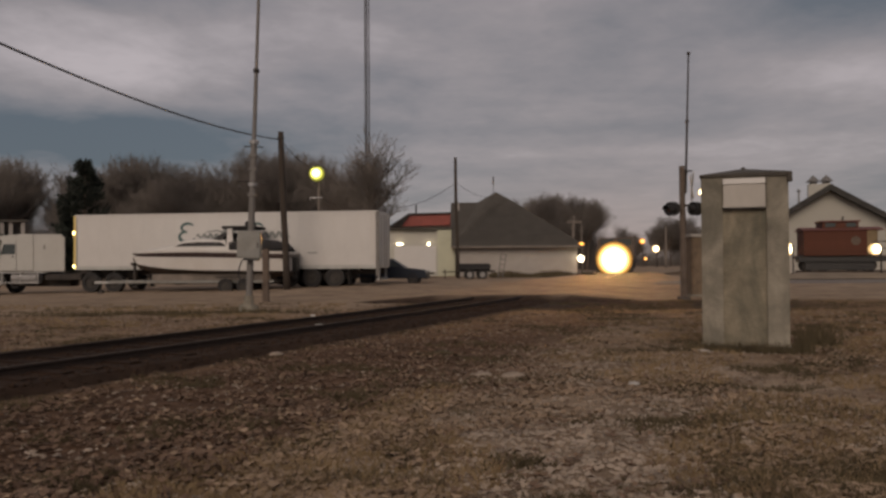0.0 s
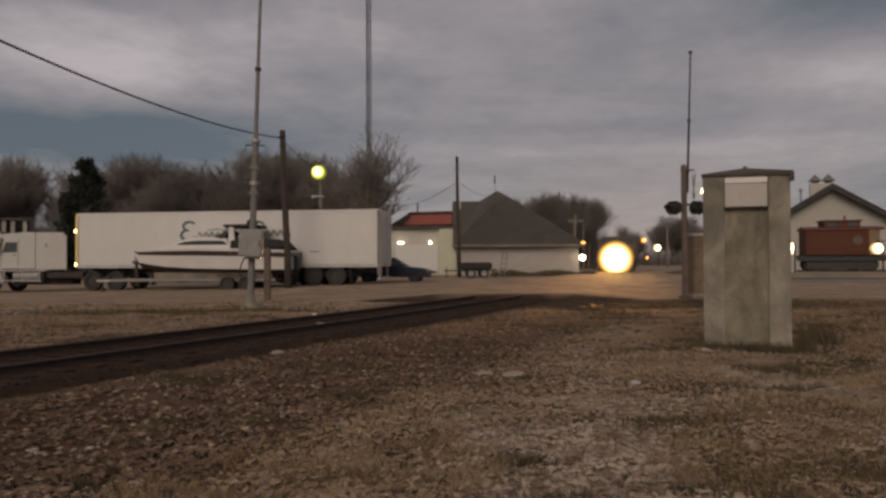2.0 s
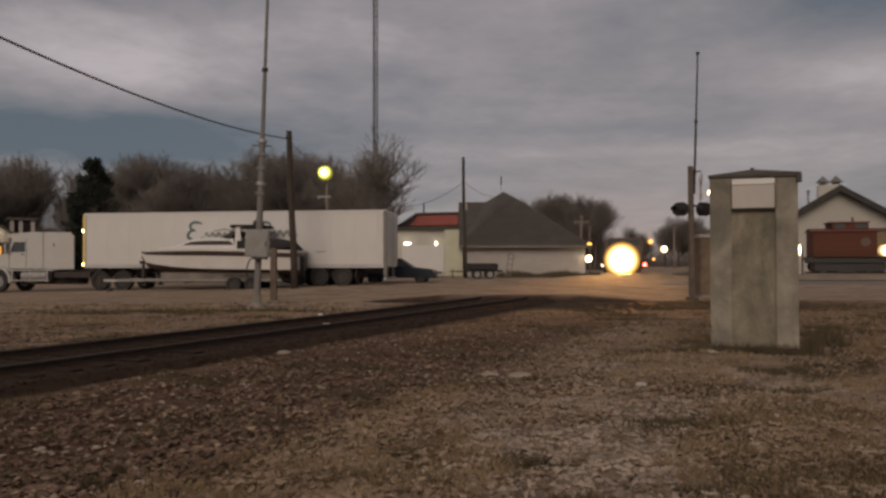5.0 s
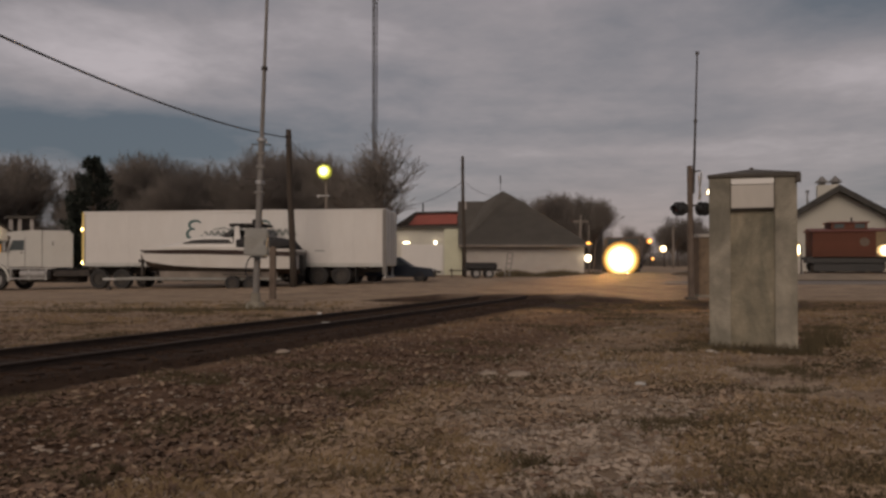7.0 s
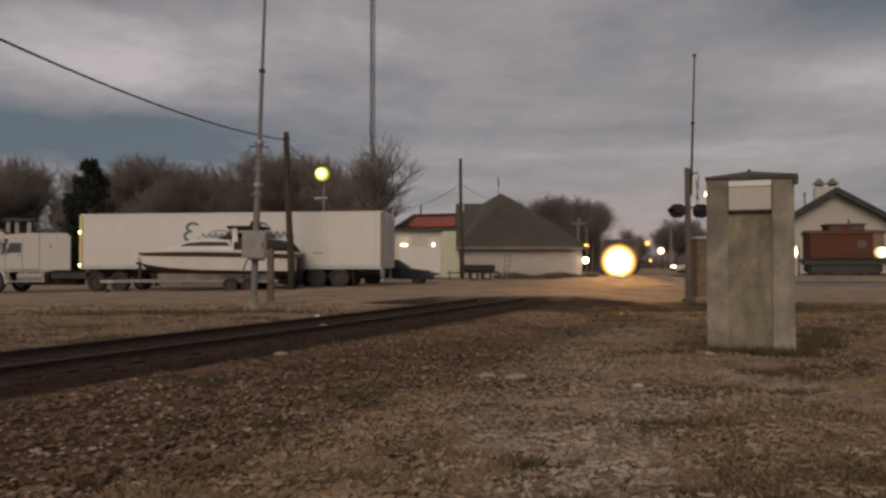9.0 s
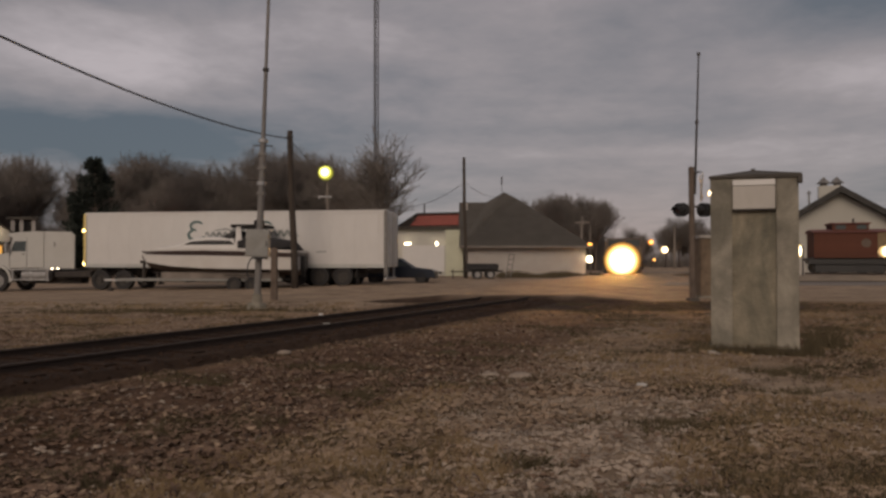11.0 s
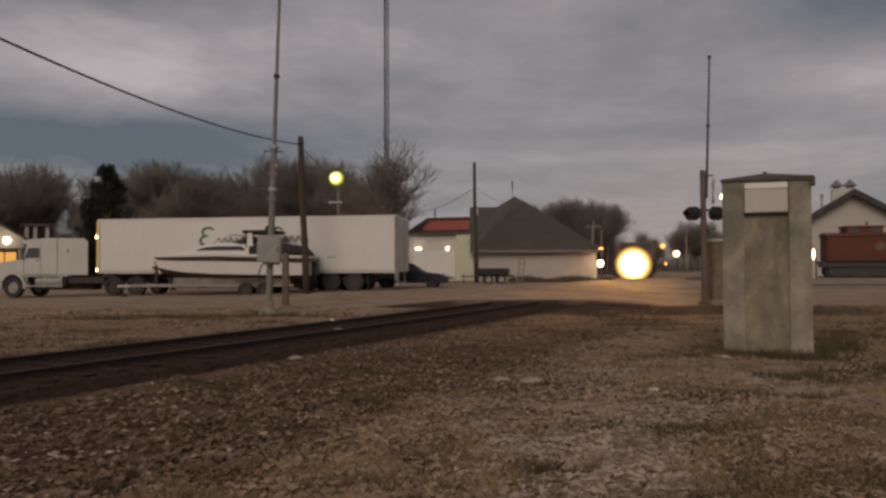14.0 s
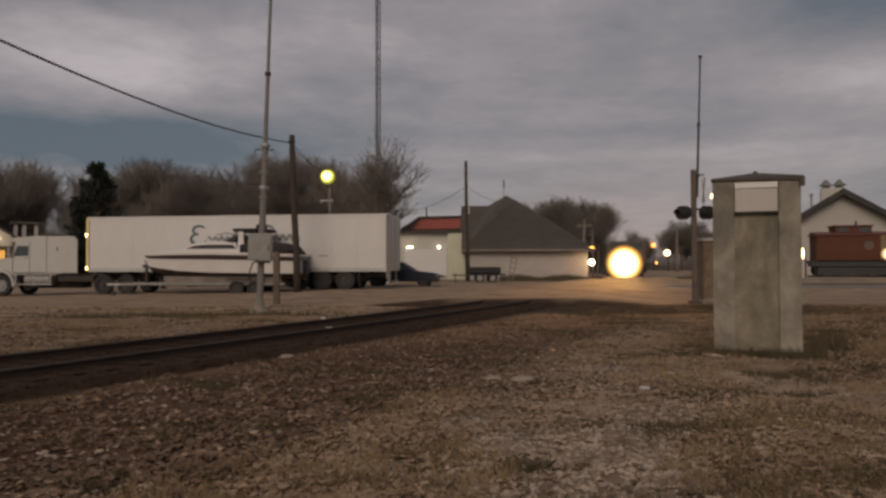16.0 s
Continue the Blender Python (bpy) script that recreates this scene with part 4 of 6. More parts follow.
    part("windscreen", bm, M["black"], b)
    for y in (cy - 0.95, cy + 0.85):
        bm = bmesh.new()
        profile(bm, [(5.0, 2.1), (5.35, 2.1), (5.25, 3.2), (5.05, 3.2)], y, y + 0.1)
        part("arch_leg", bm, M["boat_white"], b)
    bm = bmesh.new()
    box(bm, 4.75, 6.35, cy - 1.0, cy + 1.0, 3.10, 3.25, 0.05)
    part("bimini_top", bm, M["canvas"], b, "dark canvas bimini top")
    bm = bmesh.new()
    tube(bm, (6.05, cy - 0.6, 3.22), (6.05, cy - 0.6, 3.30), 0.24, 0.26, 16)
    ball(bm, (6.05, cy - 0.6, 3.34), 0.26, 1, 1, 0.65, 16)
    part("rolled_canvas", bm, M["canvas"], b)
    bm = bmesh.new()
    rings = []
    for x, hw, z in ((5.15, 1.05, 2.62), (6.0, 1.05, 2.66), (7.0, 1.02, 2.58), (7.6, 0.95, 2.42), (7.85, 0.85, 2.15)):
        rings.append([(x, cy - hw, 2.10), (x, cy - hw, z - 0.2), (x, cy - hw * 0.7, z), (x, cy + hw * 0.7, z), (x, cy + hw, z - 0.2), (x, cy + hw, 2.10)])
    loft(bm, rings)
    part("cockpit_cover", bm, M["canvas"], b, "dark canvas cockpit cover", smooth=True)
    bm = bmesh.new()
    box(bm, 7.9, 8.2, cy - 0.35, cy + 0.35, 1.0, 1.75, 0.06)
    box(bm, 7.95, 8.15, cy - 0.12, cy + 0.12, 0.75, 1.1, 0.03)
    part("outdrive", bm, M["black"], b)


build_boat()


# ---- lamps and wires ----
def lamp_post(name, x, y, z, r, glow_mat, label, post_dx=0.0, shaft=0.09, material="steel", base=None, arm=0.5, shape=(1, 1, 1), lean=0):
    base = ground_z(x, y) - 0.05 if base is None else base
    t = thing(name, pose(x + post_dx, y, base), label, "lamp")
    h = z - base
    bm = bmesh.new()
    tube(bm, (0, 0, 0), (0, 0, h + 0.25), shaft, shaft * 0.7, 12)
    part("post", bm, M[material], t)
    bm = bmesh.new()
    tube(bm, (0, 0, h + 0.15), (-post_dx, -arm, h + r * 0.9), 0.035, n=8)
    part("arm", bm, M[material], t)
    # oversized globe takes in the lamp's glare
    bm = bmesh.new()
    ball(bm, (0, 0, 0), 1.0, 1, 1, 1, 20)
    g = part("globe", bm, M[glow_mat], t, "lit lamp globe", smooth=True, m=pose(-post_dx, -arm, h, 0, lean, 0) @ Matrix.Diagonal((r * shape[0], r * shape[1], r * shape[2], 1)))
    bm = bmesh.new()
    tube(bm, (0, 0, 0.85), (0, 0, 1.12), 0.5, 0.2, 14)
    part("hood", bm, M["steel_dark"], g)
    return t


lamp_post("street_lamp", -9.24, 60, 8.35, 0.60, "sodium", "lit yellow-green street lamp on a grey pole", 0.1, 0.13, "grey_wood", arm=0.35)
bm = bmesh.new()
box(bm, -0.7, 0.3, -0.05, 0.05, 6.45, 6.55)
box(bm, -0.65, -0.6, -0.04, 0.04, 6.3, 6.5)
solid("pole_arm", bm, M["steel"], pose(-9.14, 59.85, 0), "short grey bracket arm on the lamp pole", "bracket")
hang("overhead_cable", (-9.63, 14.0, 6.27), (-7.27, 36.0, 7.22), 0.42, 0.028, "thick black overhead cable")
hang("overhead_cable", (-7.27, 36.0, 7.22), (-9.14, 60, 8.85), 0.45, 0.022, "black overhead cable to the lamp pole")
hang("overhead_cable", (1.42, 55, 7.2), (5.2, 64, 6.9), 0.5, 0.014, "thin cable to the depot roof")
hang("overhead_cable", (1.42, 55, 7.1), (-5.5, 75, 7.0), 0.8, 0.018, "thin cable behind the tree")
# squashed, tilted globe makes a narrow slanted bright mark; its post is added
lamp_post("yard_lamp", 27.6, 80, 8.6, 0.42, "lamp_white", "narrow slanted bright white globe on a post", 2.6, 0.12, "wood_pole", arm=0.3, shape=(0.42, 0.5, 1), lean=26)
lamp_post("street_lamp", 40.2, 150, 5.2, 0.55, "lamp_amber", "small lit amber street lamp beside the track", 0.3, 0.1, "wood_pole")
lamp_post("yard_lamp", 37.1, 130, 3.4, 0.62, "lamp_white", "lit white lamp beside the track", 0.4, 0.1, "wood_pole")
lamp_post("yard_lamp", 38.1, 140, 1.75, 0.28, "lamp_amber", "low lit amber lamp", 0.3, 0.08, "wood_pole")
# first globe is drawn out tall to imitate the lamp's vertical flare
lamp_post("platform_lamp", 21.72, 47.0, 2.1, 0.42, "lamp_white", "lit white lamp on a short post, drawn out into its flare streak", 0.22, 0.05, "steel_dark", arm=0.1, base=0.6, shape=(0.20, 0.25, 1))
lamp_post("platform_lamp", 26.35, 46.0, 2.05, 0.36, "lamp_white", "bright white lamp beside the caboose", 0.45, 0.06, "steel_dark", arm=0.1, base=0.6)


def build_tower():
    t = thing("radio_tower", pose(-11.6, 130, 0.2), "tall thin lattice radio tower", "tower")
    H, s = 72.0, 0.42
    legs = [(s * math.cos(a), s * math.sin(a)) for a in (0.5, 2.594, 4.689)]
    for x, y in legs:
        bm = bmesh.new()
        tube(bm, (x, y, 0), (x, y, H), 0.075, n=6)
        part("leg", bm, M["steel_dark"], t)
    bm = bmesh.new()
    k = int(H / 1.0)
    for i in range(k):
        z = i * 1.0
        for j in range(3):
            a, b = legs[j], legs[(j + 1) % 3]
            tube(bm, (*a, z), (*b, z + 1.0), 0.035, n=4)
            tube(bm, (*a, z), (*b, z), 0.03, n=4)
    tagged(part("bracing", bm, M["steel_dark"], t), "", "", "", "stuff")
    bm = bmesh.new()
    box(bm, -0.8, 0.8, -0.8, 0.8, -0.4, 0.2, 0.05)
    part("footing", bm, M["concrete"], t)


build_tower()


# ---- buildings ----
def build_depot():
    t = thing("depot_building", pose(0, 0, 0.2), "low pale building with a big dark hipped roof", "building")
    bm = bmesh.new()
    box(bm, 1.65, 11.05, 60.0, 71.0, -0.1, 2.75)
    wall = part("wall", bm, M["stucco"], t, "pale stucco wall")
    bm = bmesh.new()
    A, B, C, D = (1.2, 59.4, 2.45), (11.5, 59.4, 2.45), (11.5, 71.6, 2.45), (1.2, 71.6, 2.45)
    A2, B2, C2, D2 = [(p[0], p[1], p[2] - 0.14) for p in (A, B, C, D)]
    R1, R2, P, Q = (1.28, 65, 6.25), (3.55, 65, 6.25), (5.15, 66, 7.22), (6.35, 66, 6.6)
    v = {k: bm.verts.new(p) for k, p in dict(A=A, B=B, C=C, D=D, a=A2, b=B2, c=C2, d=D2, R=R1, S=R2, P=P, Q=Q).items()}
    for f in ("ABQ", "AQP", "APS", "ASR", "BCQ", "CDQ", "QDP", "PDS", "SDR", "DAR", "abBA", "bcCB", "cdDC", "daAD", "dcba"):
        bm.faces.new([v[k] for k in f])
    roof = part("roof", bm, M["shingle"], t, "dark shingled hipped roof")
    # courses of shingles on the front slope
    bm = bmesh.new()
    box(bm, 0, 1.0, -0.03, 0.0, -0.012, 0.012)
    first = None
    for i in range(1, 22):
        f = i / 22
        y, z = 59.4 + 5.6 * f, 2.45 + 3.8 * f
        x1 = 11.5 - (11.5 - 6.35) * f * 0.90
        m = pose(1.25, y, z + 0.012, 34) @ Matrix.Diagonal((x1 - 1.35, 1, 1, 1))
        if first is None:
            first = part("shingle", bm, M["shingle"], roof, m=m)
        else:
            share(first, m)
    bm = bmesh.new()
    box(bm, 1.15, 11.55, 59.33, 59.4, 2.28, 2.44, 0.01)
    part("fascia", bm, M["grey_wood"], t)
    bm = bmesh.new()
    tube(bm, (4.95, 66.0, 6.9), (4.95, 66.0, 7.9), 0.022, n=8)
    tube(bm, (4.95, 66.0, 7.85), (4.95, 66.0, 8.55), 0.055, n=8)
    part("vent_pipe", bm, M["steel_dark"], t)
    bm = bmesh.new()
    box(bm, 1.75, 1.95, 63.9, 64.1, 5.4, 6.1)
    part("roof_vent", bm, M["stucco"], t)
    bm = bmesh.new()
    ball(bm, (11.25, 59.55, 1.42), 0.24, 1, 1, 1.1)
    part("wall_lamp", bm, M["lamp_wall"], t, "lit lamp on the corner", smooth=True)
    bm = bmesh.new()
    ball(bm, (11.3, 59.6, 2.55), 0.12, 1.6, 1, 1)
    part("wall_lamp", bm, M["amber_plain"], t, "small amber lamp", smooth=True)


def build_shop():
    t = thing("shop_building", pose(0, 0, 0.15), "low pale green flat-roofed shop building", "building")
    bm = bmesh.new()
    box(bm, -5.2, 0.1, 62.0, 69.0, -0.1, 3.9)
    part("wall", bm, M["clapboard"], t, "pale cream wall")
    bm = bmesh.new()
    box(bm, 0.1, 1.52, 61.6, 69.0, -0.1, 3.85)
    part("wall", bm, M["stucco_green"], t, "pale green wall")
    bm = bmesh.new()
    box(bm, -5.3, 1.65, 61.5, 69.1, 3.88, 4.05, 0.02)
    part("roof", bm, M["concrete_dark"], t)
    for x in (-2.95, -0.6):
        bm = bmesh.new()
        # left lamp is stretched wide to take in its streak of light
        ball(bm, (x, 61.6, 2.72), 0.11, 2.6 if x < -2 else 1.0, 1, 0.7 if x < -2 else 1.2)
        part("wall_lamp", bm, M["lamp_wall"], t, "lit white wall lamp", smooth=True)
    r = thing("barn", pose(0, 0, 0.2), "low building with a bright red metal roof edge", "building")
    bm = bmesh.new()
    box(bm, -4.0, 1.5, 76.0, 80.0, -0.1, 5.2)
    part("wall", bm, M["grey_wood"], r)
    bm = bmesh.new()
    profile(bm, [(-3.4, 4.75), (1.55, 4.85), (1.55, 5.95), (-2.6, 5.85)], 75.7, 75.85)
    part("fascia", bm, M["red_metal"], r, "bright red metal fascia")
    bm = bmesh.new()
    profile(bm, [(-4.6, 4.7), (-3.4, 4.75), (-2.6, 5.85), (1.6, 5.95), (1.6, 6.12), (-2.7, 6.02), (-4.4, 4.9)], 75.5, 80.3)
    part("roof", bm, M["steel_dark"], r)
    bm = bmesh.new()
    tube(bm, (-2.0, 77, 5.9), (-2.0, 77, 7.0), 0.07, n=8)
    part("stovepipe", bm, M["steel_dark"], r)
    c = thing("cargo_trailer", pose(-2.95, 54.0, 0.22), "small white enclosed cargo trailer", "trailer")
    bm = bmesh.new()
    box(bm, 0, 2.95, 0, 2.0, 0.5, 2.35, 0.05)
    part("body", bm, M["white"], c)
    bm = bmesh.new()
    box(bm, 0, 2.95, -0.012, 0.0, 0.5, 0.62)
    part("skirt", bm, M["rail_alu"], c)
    for x in (1.0, 1.75):
        wheel(c, x, 0.1, 0.33, 0.33, 0.2)
        wheel(c, x, 1.9, 0.33, 0.33, 0.2, outer=1)
    bm = bmesh.new()
    box(bm, 0.2, 2.8, 0.2, 1.8, 0.36, 0.5)
    part("chassis", bm, M["steel_dark"], c)


def build_station():
    # gable end turned a little towards the track
    t = thing("station_house", pose(37.15, 72, 0.2, 0, 0, -21), "white gabled station house with two roof vents", "house")
    hw, eave, peak, dp = 4.75, 4.72, 7.62, 9.0
    bm = bmesh.new()
    profile(bm, [(-hw, -0.1), (hw, -0.1), (hw, eave), (0, peak), (-hw, eave)], 0, dp)
    wall = part("wall", bm, M["clapboard"], t, "white clapboard wall")
    bm = bmesh.new()
    box(bm, -0.5, 0.5, -0.02, 0.012, 0, 0.155)
    first = None
    for i in range(46):
        z = 0.1 + i * 0.17
        half = hw if z < eave else hw * (peak - z) / (peak - eave)
        if half < 0.2:
            break
        m = pose(0, -0.002, z, 3) @ Matrix.Diagonal((2 * half - 0.04, 1, 1, 1))
        if first is None:
            first = part("board", bm, M["clapboard"], wall, m=m)
        else:
            share(first, m)
    for s in (-1, 1):
        bm = bmesh.new()
        e = 0.75
        k = (peak - eave) / hw
        profile(bm, [(0, peak + 0.05), (s * (hw + e), eave - e * k + 0.05), (s * (hw + e), eave - e * k + 0.60), (0, peak + 0.66)], -1.1, dp + 0.5)
        part("roof_slope", bm, M["shingle_dark"], t, "dark shingled roof slope")
    base = None
    bm = bmesh.new()
    box(bm, -1.35, 0.75, 5.2, 6.4, peak - 0.3, peak + 1.25, 0.03)
    base = part("vent_base", bm, M["clapboard"], t, "white louvred vent base")
    for x in (-0.85, 0.35):
        bm = bmesh.new()
        tube(bm, (x, 5.8, peak + 1.2), (x, 5.8, peak + 1.5), 0.36, 0.34, 8)
        tube(bm, (x, 5.8, peak + 1.5), (x, 5.8, peak + 2.15), 0.68, 0.05, 8)
        part("vent_cap", bm, M["mast_grey"], t, "dark grey conical vent cap")
    bm = bmesh.new()
    tube(bm, (-2.2, 5.8, peak - 1.2), (-2.2, 5.8, peak + 0.55), 0.1, n=8)
    tube(bm, (-2.2, 5.8, peak + 0.55), (-2.2, 5.8, peak + 0.85), 0.25, 0.05, 8)
    part("stovepipe", bm, M["steel"], t)


def build_caboose():
    t = thing("caboose", pose(26.7, 50.5, 0.66, 0, 0, -16), "faded red wooden caboose on display", "railway car")
    L, W = 4.35, 2.7
    x0 = -L / 2
    bm = bmesh.new()
    box(bm, x0, -x0, 0, W, 1.02, 2.72, 0.02)
    body = part("body", bm, M["caboose_red"], t)
    bm = bmesh.new()
    box(bm, 0, 0.142, -0.02, 0.01, 1.04, 2.70)
    first = None
    for i in range(30):
        m = pose(x0 + 0.005 + i * 0.145, 0, 0)
        first = part("board", bm, M["caboose_red"], body, m=m) if first is None else share(first, m) and first
    bm = bmesh.new()
    profile(bm, [(0.0, 0.0), (2.98, 0.0), (2.98, 0.06), (1.49, 0.26), (0.0, 0.06)], -L / 2 - 0.12, L / 2 + 0.45)
    part("roof", bm, M["caboose_dark"], t, "dark red roof", m=pose(0, -0.14, 2.70, 0, 0, 90) @ pose(0, 0, 0, 0, 0, 0) @ Matrix.Diagonal((1, -1, 1, 1)))
    bm = bmesh.new()
    box(bm, -1.0, 1.2, 0.3, W - 0.3, 2.75, 3.28, 0.02)
    cup = part("cupola", bm, M["caboose_red"], t, "red roof cupola")
    bm = bmesh.new()
    box(bm, -1.12, 1.32, 0.18, W - 0.18, 3.26, 3.36, 0.03)
    part("cupola_roof", bm, M["caboose_dark"], cup)
    for x in (-0.8, 0.45):
        bm = bmesh.new()
        box(bm, x, x + 0.6, 0.285, 0.32, 2.92, 3.2)
        part("window", bm, M["dark_glass"], cup)
    bm = bmesh.new()
    tube(bm, (0.95, -0.02, 2.0), (0.95, -0.035, 2.0), 0.29, n=24)
    part("emblem", bm, M["bark"], body, "faded round emblem")
    bm = bmesh.new()
    tube(bm, (0.35, 0.8, 3.3), (0.35, 0.8, 3.65), 0.06, n=8)
    part("smokestack", bm, M["black"], t)
    bm = bmesh.new()
    box(bm, x0 - 0.3, -x0 + 0.7, 0.2, W - 0.2, 0.62, 1.02, 0.02)
    # lower box is added to fill the dark gap under the car
    box(bm, x0 + 0.1, -x0 - 0.1, 0.35, W - 0.35, 0.06, 0.64, 0.02)
    part("underframe", bm, M["black"], t, "black underframe with a dark block filling the gap below")
    bm = bmesh.new()
    box(bm, -x0, -x0 + 0.75, 0.05, W - 0.05, 0.98, 1.06)
    plat = part("platform", bm, M["grey_wood"], t)
    for y in (0.12, W - 0.12):
        bm = bmesh.new()
        tube(bm, (-x0 + 0.68, y, 1.05), (-x0 + 0.68, y, 2.74), 0.04, n=8)
        part("post", bm, M["yellow_trim"], plat, "yellow ochre platform post")
    for z in (1.5, 1.95):
        bm = bmesh.new()
        tube(bm, (-x0 + 0.68, 0.1, z), (-x0 + 0.68, W - 0.1, z), 0.03, n=8)
        part("railing", bm, M["yellow_trim"], plat, "yellow ochre railing")
    bm = bmesh.new()
    box(bm, -x0 - 0.55, -x0 + 0.004, -0.028, 0.0, 1.05, 2.7)
    part("end_panel", bm, M["yellow_trim"], t, "yellow ochre end panel")
    for x in (-1.35, 1.45):
        bm = bmesh.new()
        box(bm, x - 0.75, x + 0.75, 0.5, 0.62, 0.34, 0.72, 0.03)
        box(bm, x - 0.3, x + 0.3, 0.45, 0.64, 0.28, 0.6, 0.03)
        truck = part("bogie", bm, M["black"], t)
        for k in (-0.5, 0.5):
            for y in (0.55, W - 0.65):
                bm = bmesh.new()
                tube(bm, (x + k, y, 0.38), (x + k, y + 0.12, 0.38), 0.38, n=20)
                part("wheel", bm, M["steel_dark"], truck)
    bm = bmesh.new()
    for y in (0.55, W - 0.6):
        box(bm, -3.2, 4.2, y, y + 0.07, -0.12, 0.0)
    part("display_rail", bm, M["rail"], t)


def build_bank():
    bm = bmesh.new()
    profile(bm, [(43.9, -0.4), (43.9, 0.12), (44.4, 0.16), (46.6, 0.58), (60, 0.60), (66, 0.25), (66, -0.4)], 0, 46)
    solid("bank", bm, M["bank"], Matrix.Translation((19.2, 0, 0)) @ pose(0, 0, 0, 0, 0, 90) @ Matrix.Diagonal((1, -1, 1, 1)), "low mown bank under the caboose", "bank", kind="structure")
    bm = bmesh.new()
    box(bm, 0, 44, 0, 0.22, -0.1, 0.34, 0.02)
    solid("kerb", bm, M["kerb"], pose(19.3, 43.65, 0.0), "dark timber edging along the road", "kerb", kind="structure")
    bm = bmesh.new()
    profile(bm, [(0, -0.3), (0, 0.02), (5.5, 0.02), (5.5, -0.3)], 0, 70)
    me = mesh_of("road", bm, M["road"])
    ob = new("road", me)
    ob.matrix_basis = Matrix.Translation((8.3, 37.6, 0.275)) @ pose(0, 0, 0, 0, 0, 90) @ Matrix.Diagonal((1, -1, 1, 1))
    tagged(ob, "worn pale asphalt road crossing the track", "road", "", "structure")
    # far road behind the buildings
    bm = bmesh.new()
    box(bm, -120, 120, 81.5, 86.5, 0.0, 0.26)
    solid("road", bm, M["road"], pose(0, 0, 0.02), "far asphalt street behind the buildings", "road", kind="structure")
    for x, y, h, w, mt in ((22.3, 49.2, 0.95, 0.62, "board"), (23.0, 49.6, 0.85, 0.55, "board"), (21.75, 49.0, 0.8, 0.5, "pale_steel")):
        bm = bmesh.new()
        tube(bm, (0, 0, 0), (0, 0, h), w * 0.46, w * 0.5, 16)
        tube(bm, (0, 0, h), (0, 0, h + 0.05), w * 0.53, w * 0.5, 16)
        solid("barrel", bm, M[mt], pose(x, y, 0.585), "pale round barrel on the bank", "barrel", "barrels")


def build_left_house():
    t = thing("farm_house", pose(-41.6, 60, 0.0, 0, 0, 32), "tan gabled house with a lit porch", "house")
    bm = bmesh.new()
    profile(bm, [(0, -0.1), (6.6, -0.1), (6.6, 3.9), (2.6, 6.4), (0, 4.8)], 0, 7)
    part("wall", bm, M["stucco"], t, "tan house wall")
    bm = bmesh.new()
    profile(bm, [(2.55, 6.45), (7.3, 3.48), (7.3, 3.62), (2.55, 6.62)], -0.4, 7.4)
    part("roof", bm, M["shingle"], t)
    bm = bmesh.new()
    profile(bm, [(2.6, 6.45), (-0.8, 4.3), (-0.8, 4.45), (2.6, 6.62)], -0.4, 7.4)
    part("roof", bm, M["shingle"], t)
    bm = bmesh.new()
    box(bm, 3.6, 8.6, -1.6, 0.5, 2.9, 3.05, 0.02)
    part("porch_roof", bm, M["shingle"], t)
    for x in (6.9, 7.6, 8.5):
        bm = bmesh.new()
        box(bm, x, x + 0.16, -1.5, -1.34, -0.1, 2.92)
        part("porch_post", bm, M["grey_wood"], t)
    bm = bmesh.new()
    box(bm, 4.3, 6.1, -0.03, 0.02, 1.45, 2.75)
    wdw = part("window", bm, M["window_warm"], t, "lit orange window")
    for x in (4.25, 5.15, 6.05):
        bm = bmesh.new()
        box(bm, x, x + 0.09, -0.06, 0.03, 1.4, 2.8)
        part("window_frame", bm, M["grey_wood"], wdw)
    bm = bmesh.new()
    ball(bm, (5.35, -0.5, 3.72), 0.27)
    part("porch_lamp", bm, M["lamp_plain"], t, "bright porch lamp", smooth=True)
    bm = bmesh.new()
    for x, z in ((6.6, 1.15), (6.85, 1.35)):
        ball(bm, (x - 1.1, -0.4, z + 0.45), 0.12)
    part("porch_lamp", bm, M["amber_plain"], t, "pair of small amber lamps", smooth=True)
    # tall carport between house and trailer
    for x in (6.7, 7.35, 8.25):
        bm = bmesh.new()
        box(bm, x, x + 0.30, 1.0, 1.3, -0.1, 5.0, 0.02)
        part("carport_post", bm, M["stucco"], t, "tan carport post")
    bm = bmesh.new()
    box(bm, 6.5, 8.75, 0.8, 4.5, 4.98, 5.2, 0.03)
    part("carport_roof", bm, M["shingle"], t)


build_depot()
build_shop()
build_station()
build_caboose()
build_bank()
build_left_house()


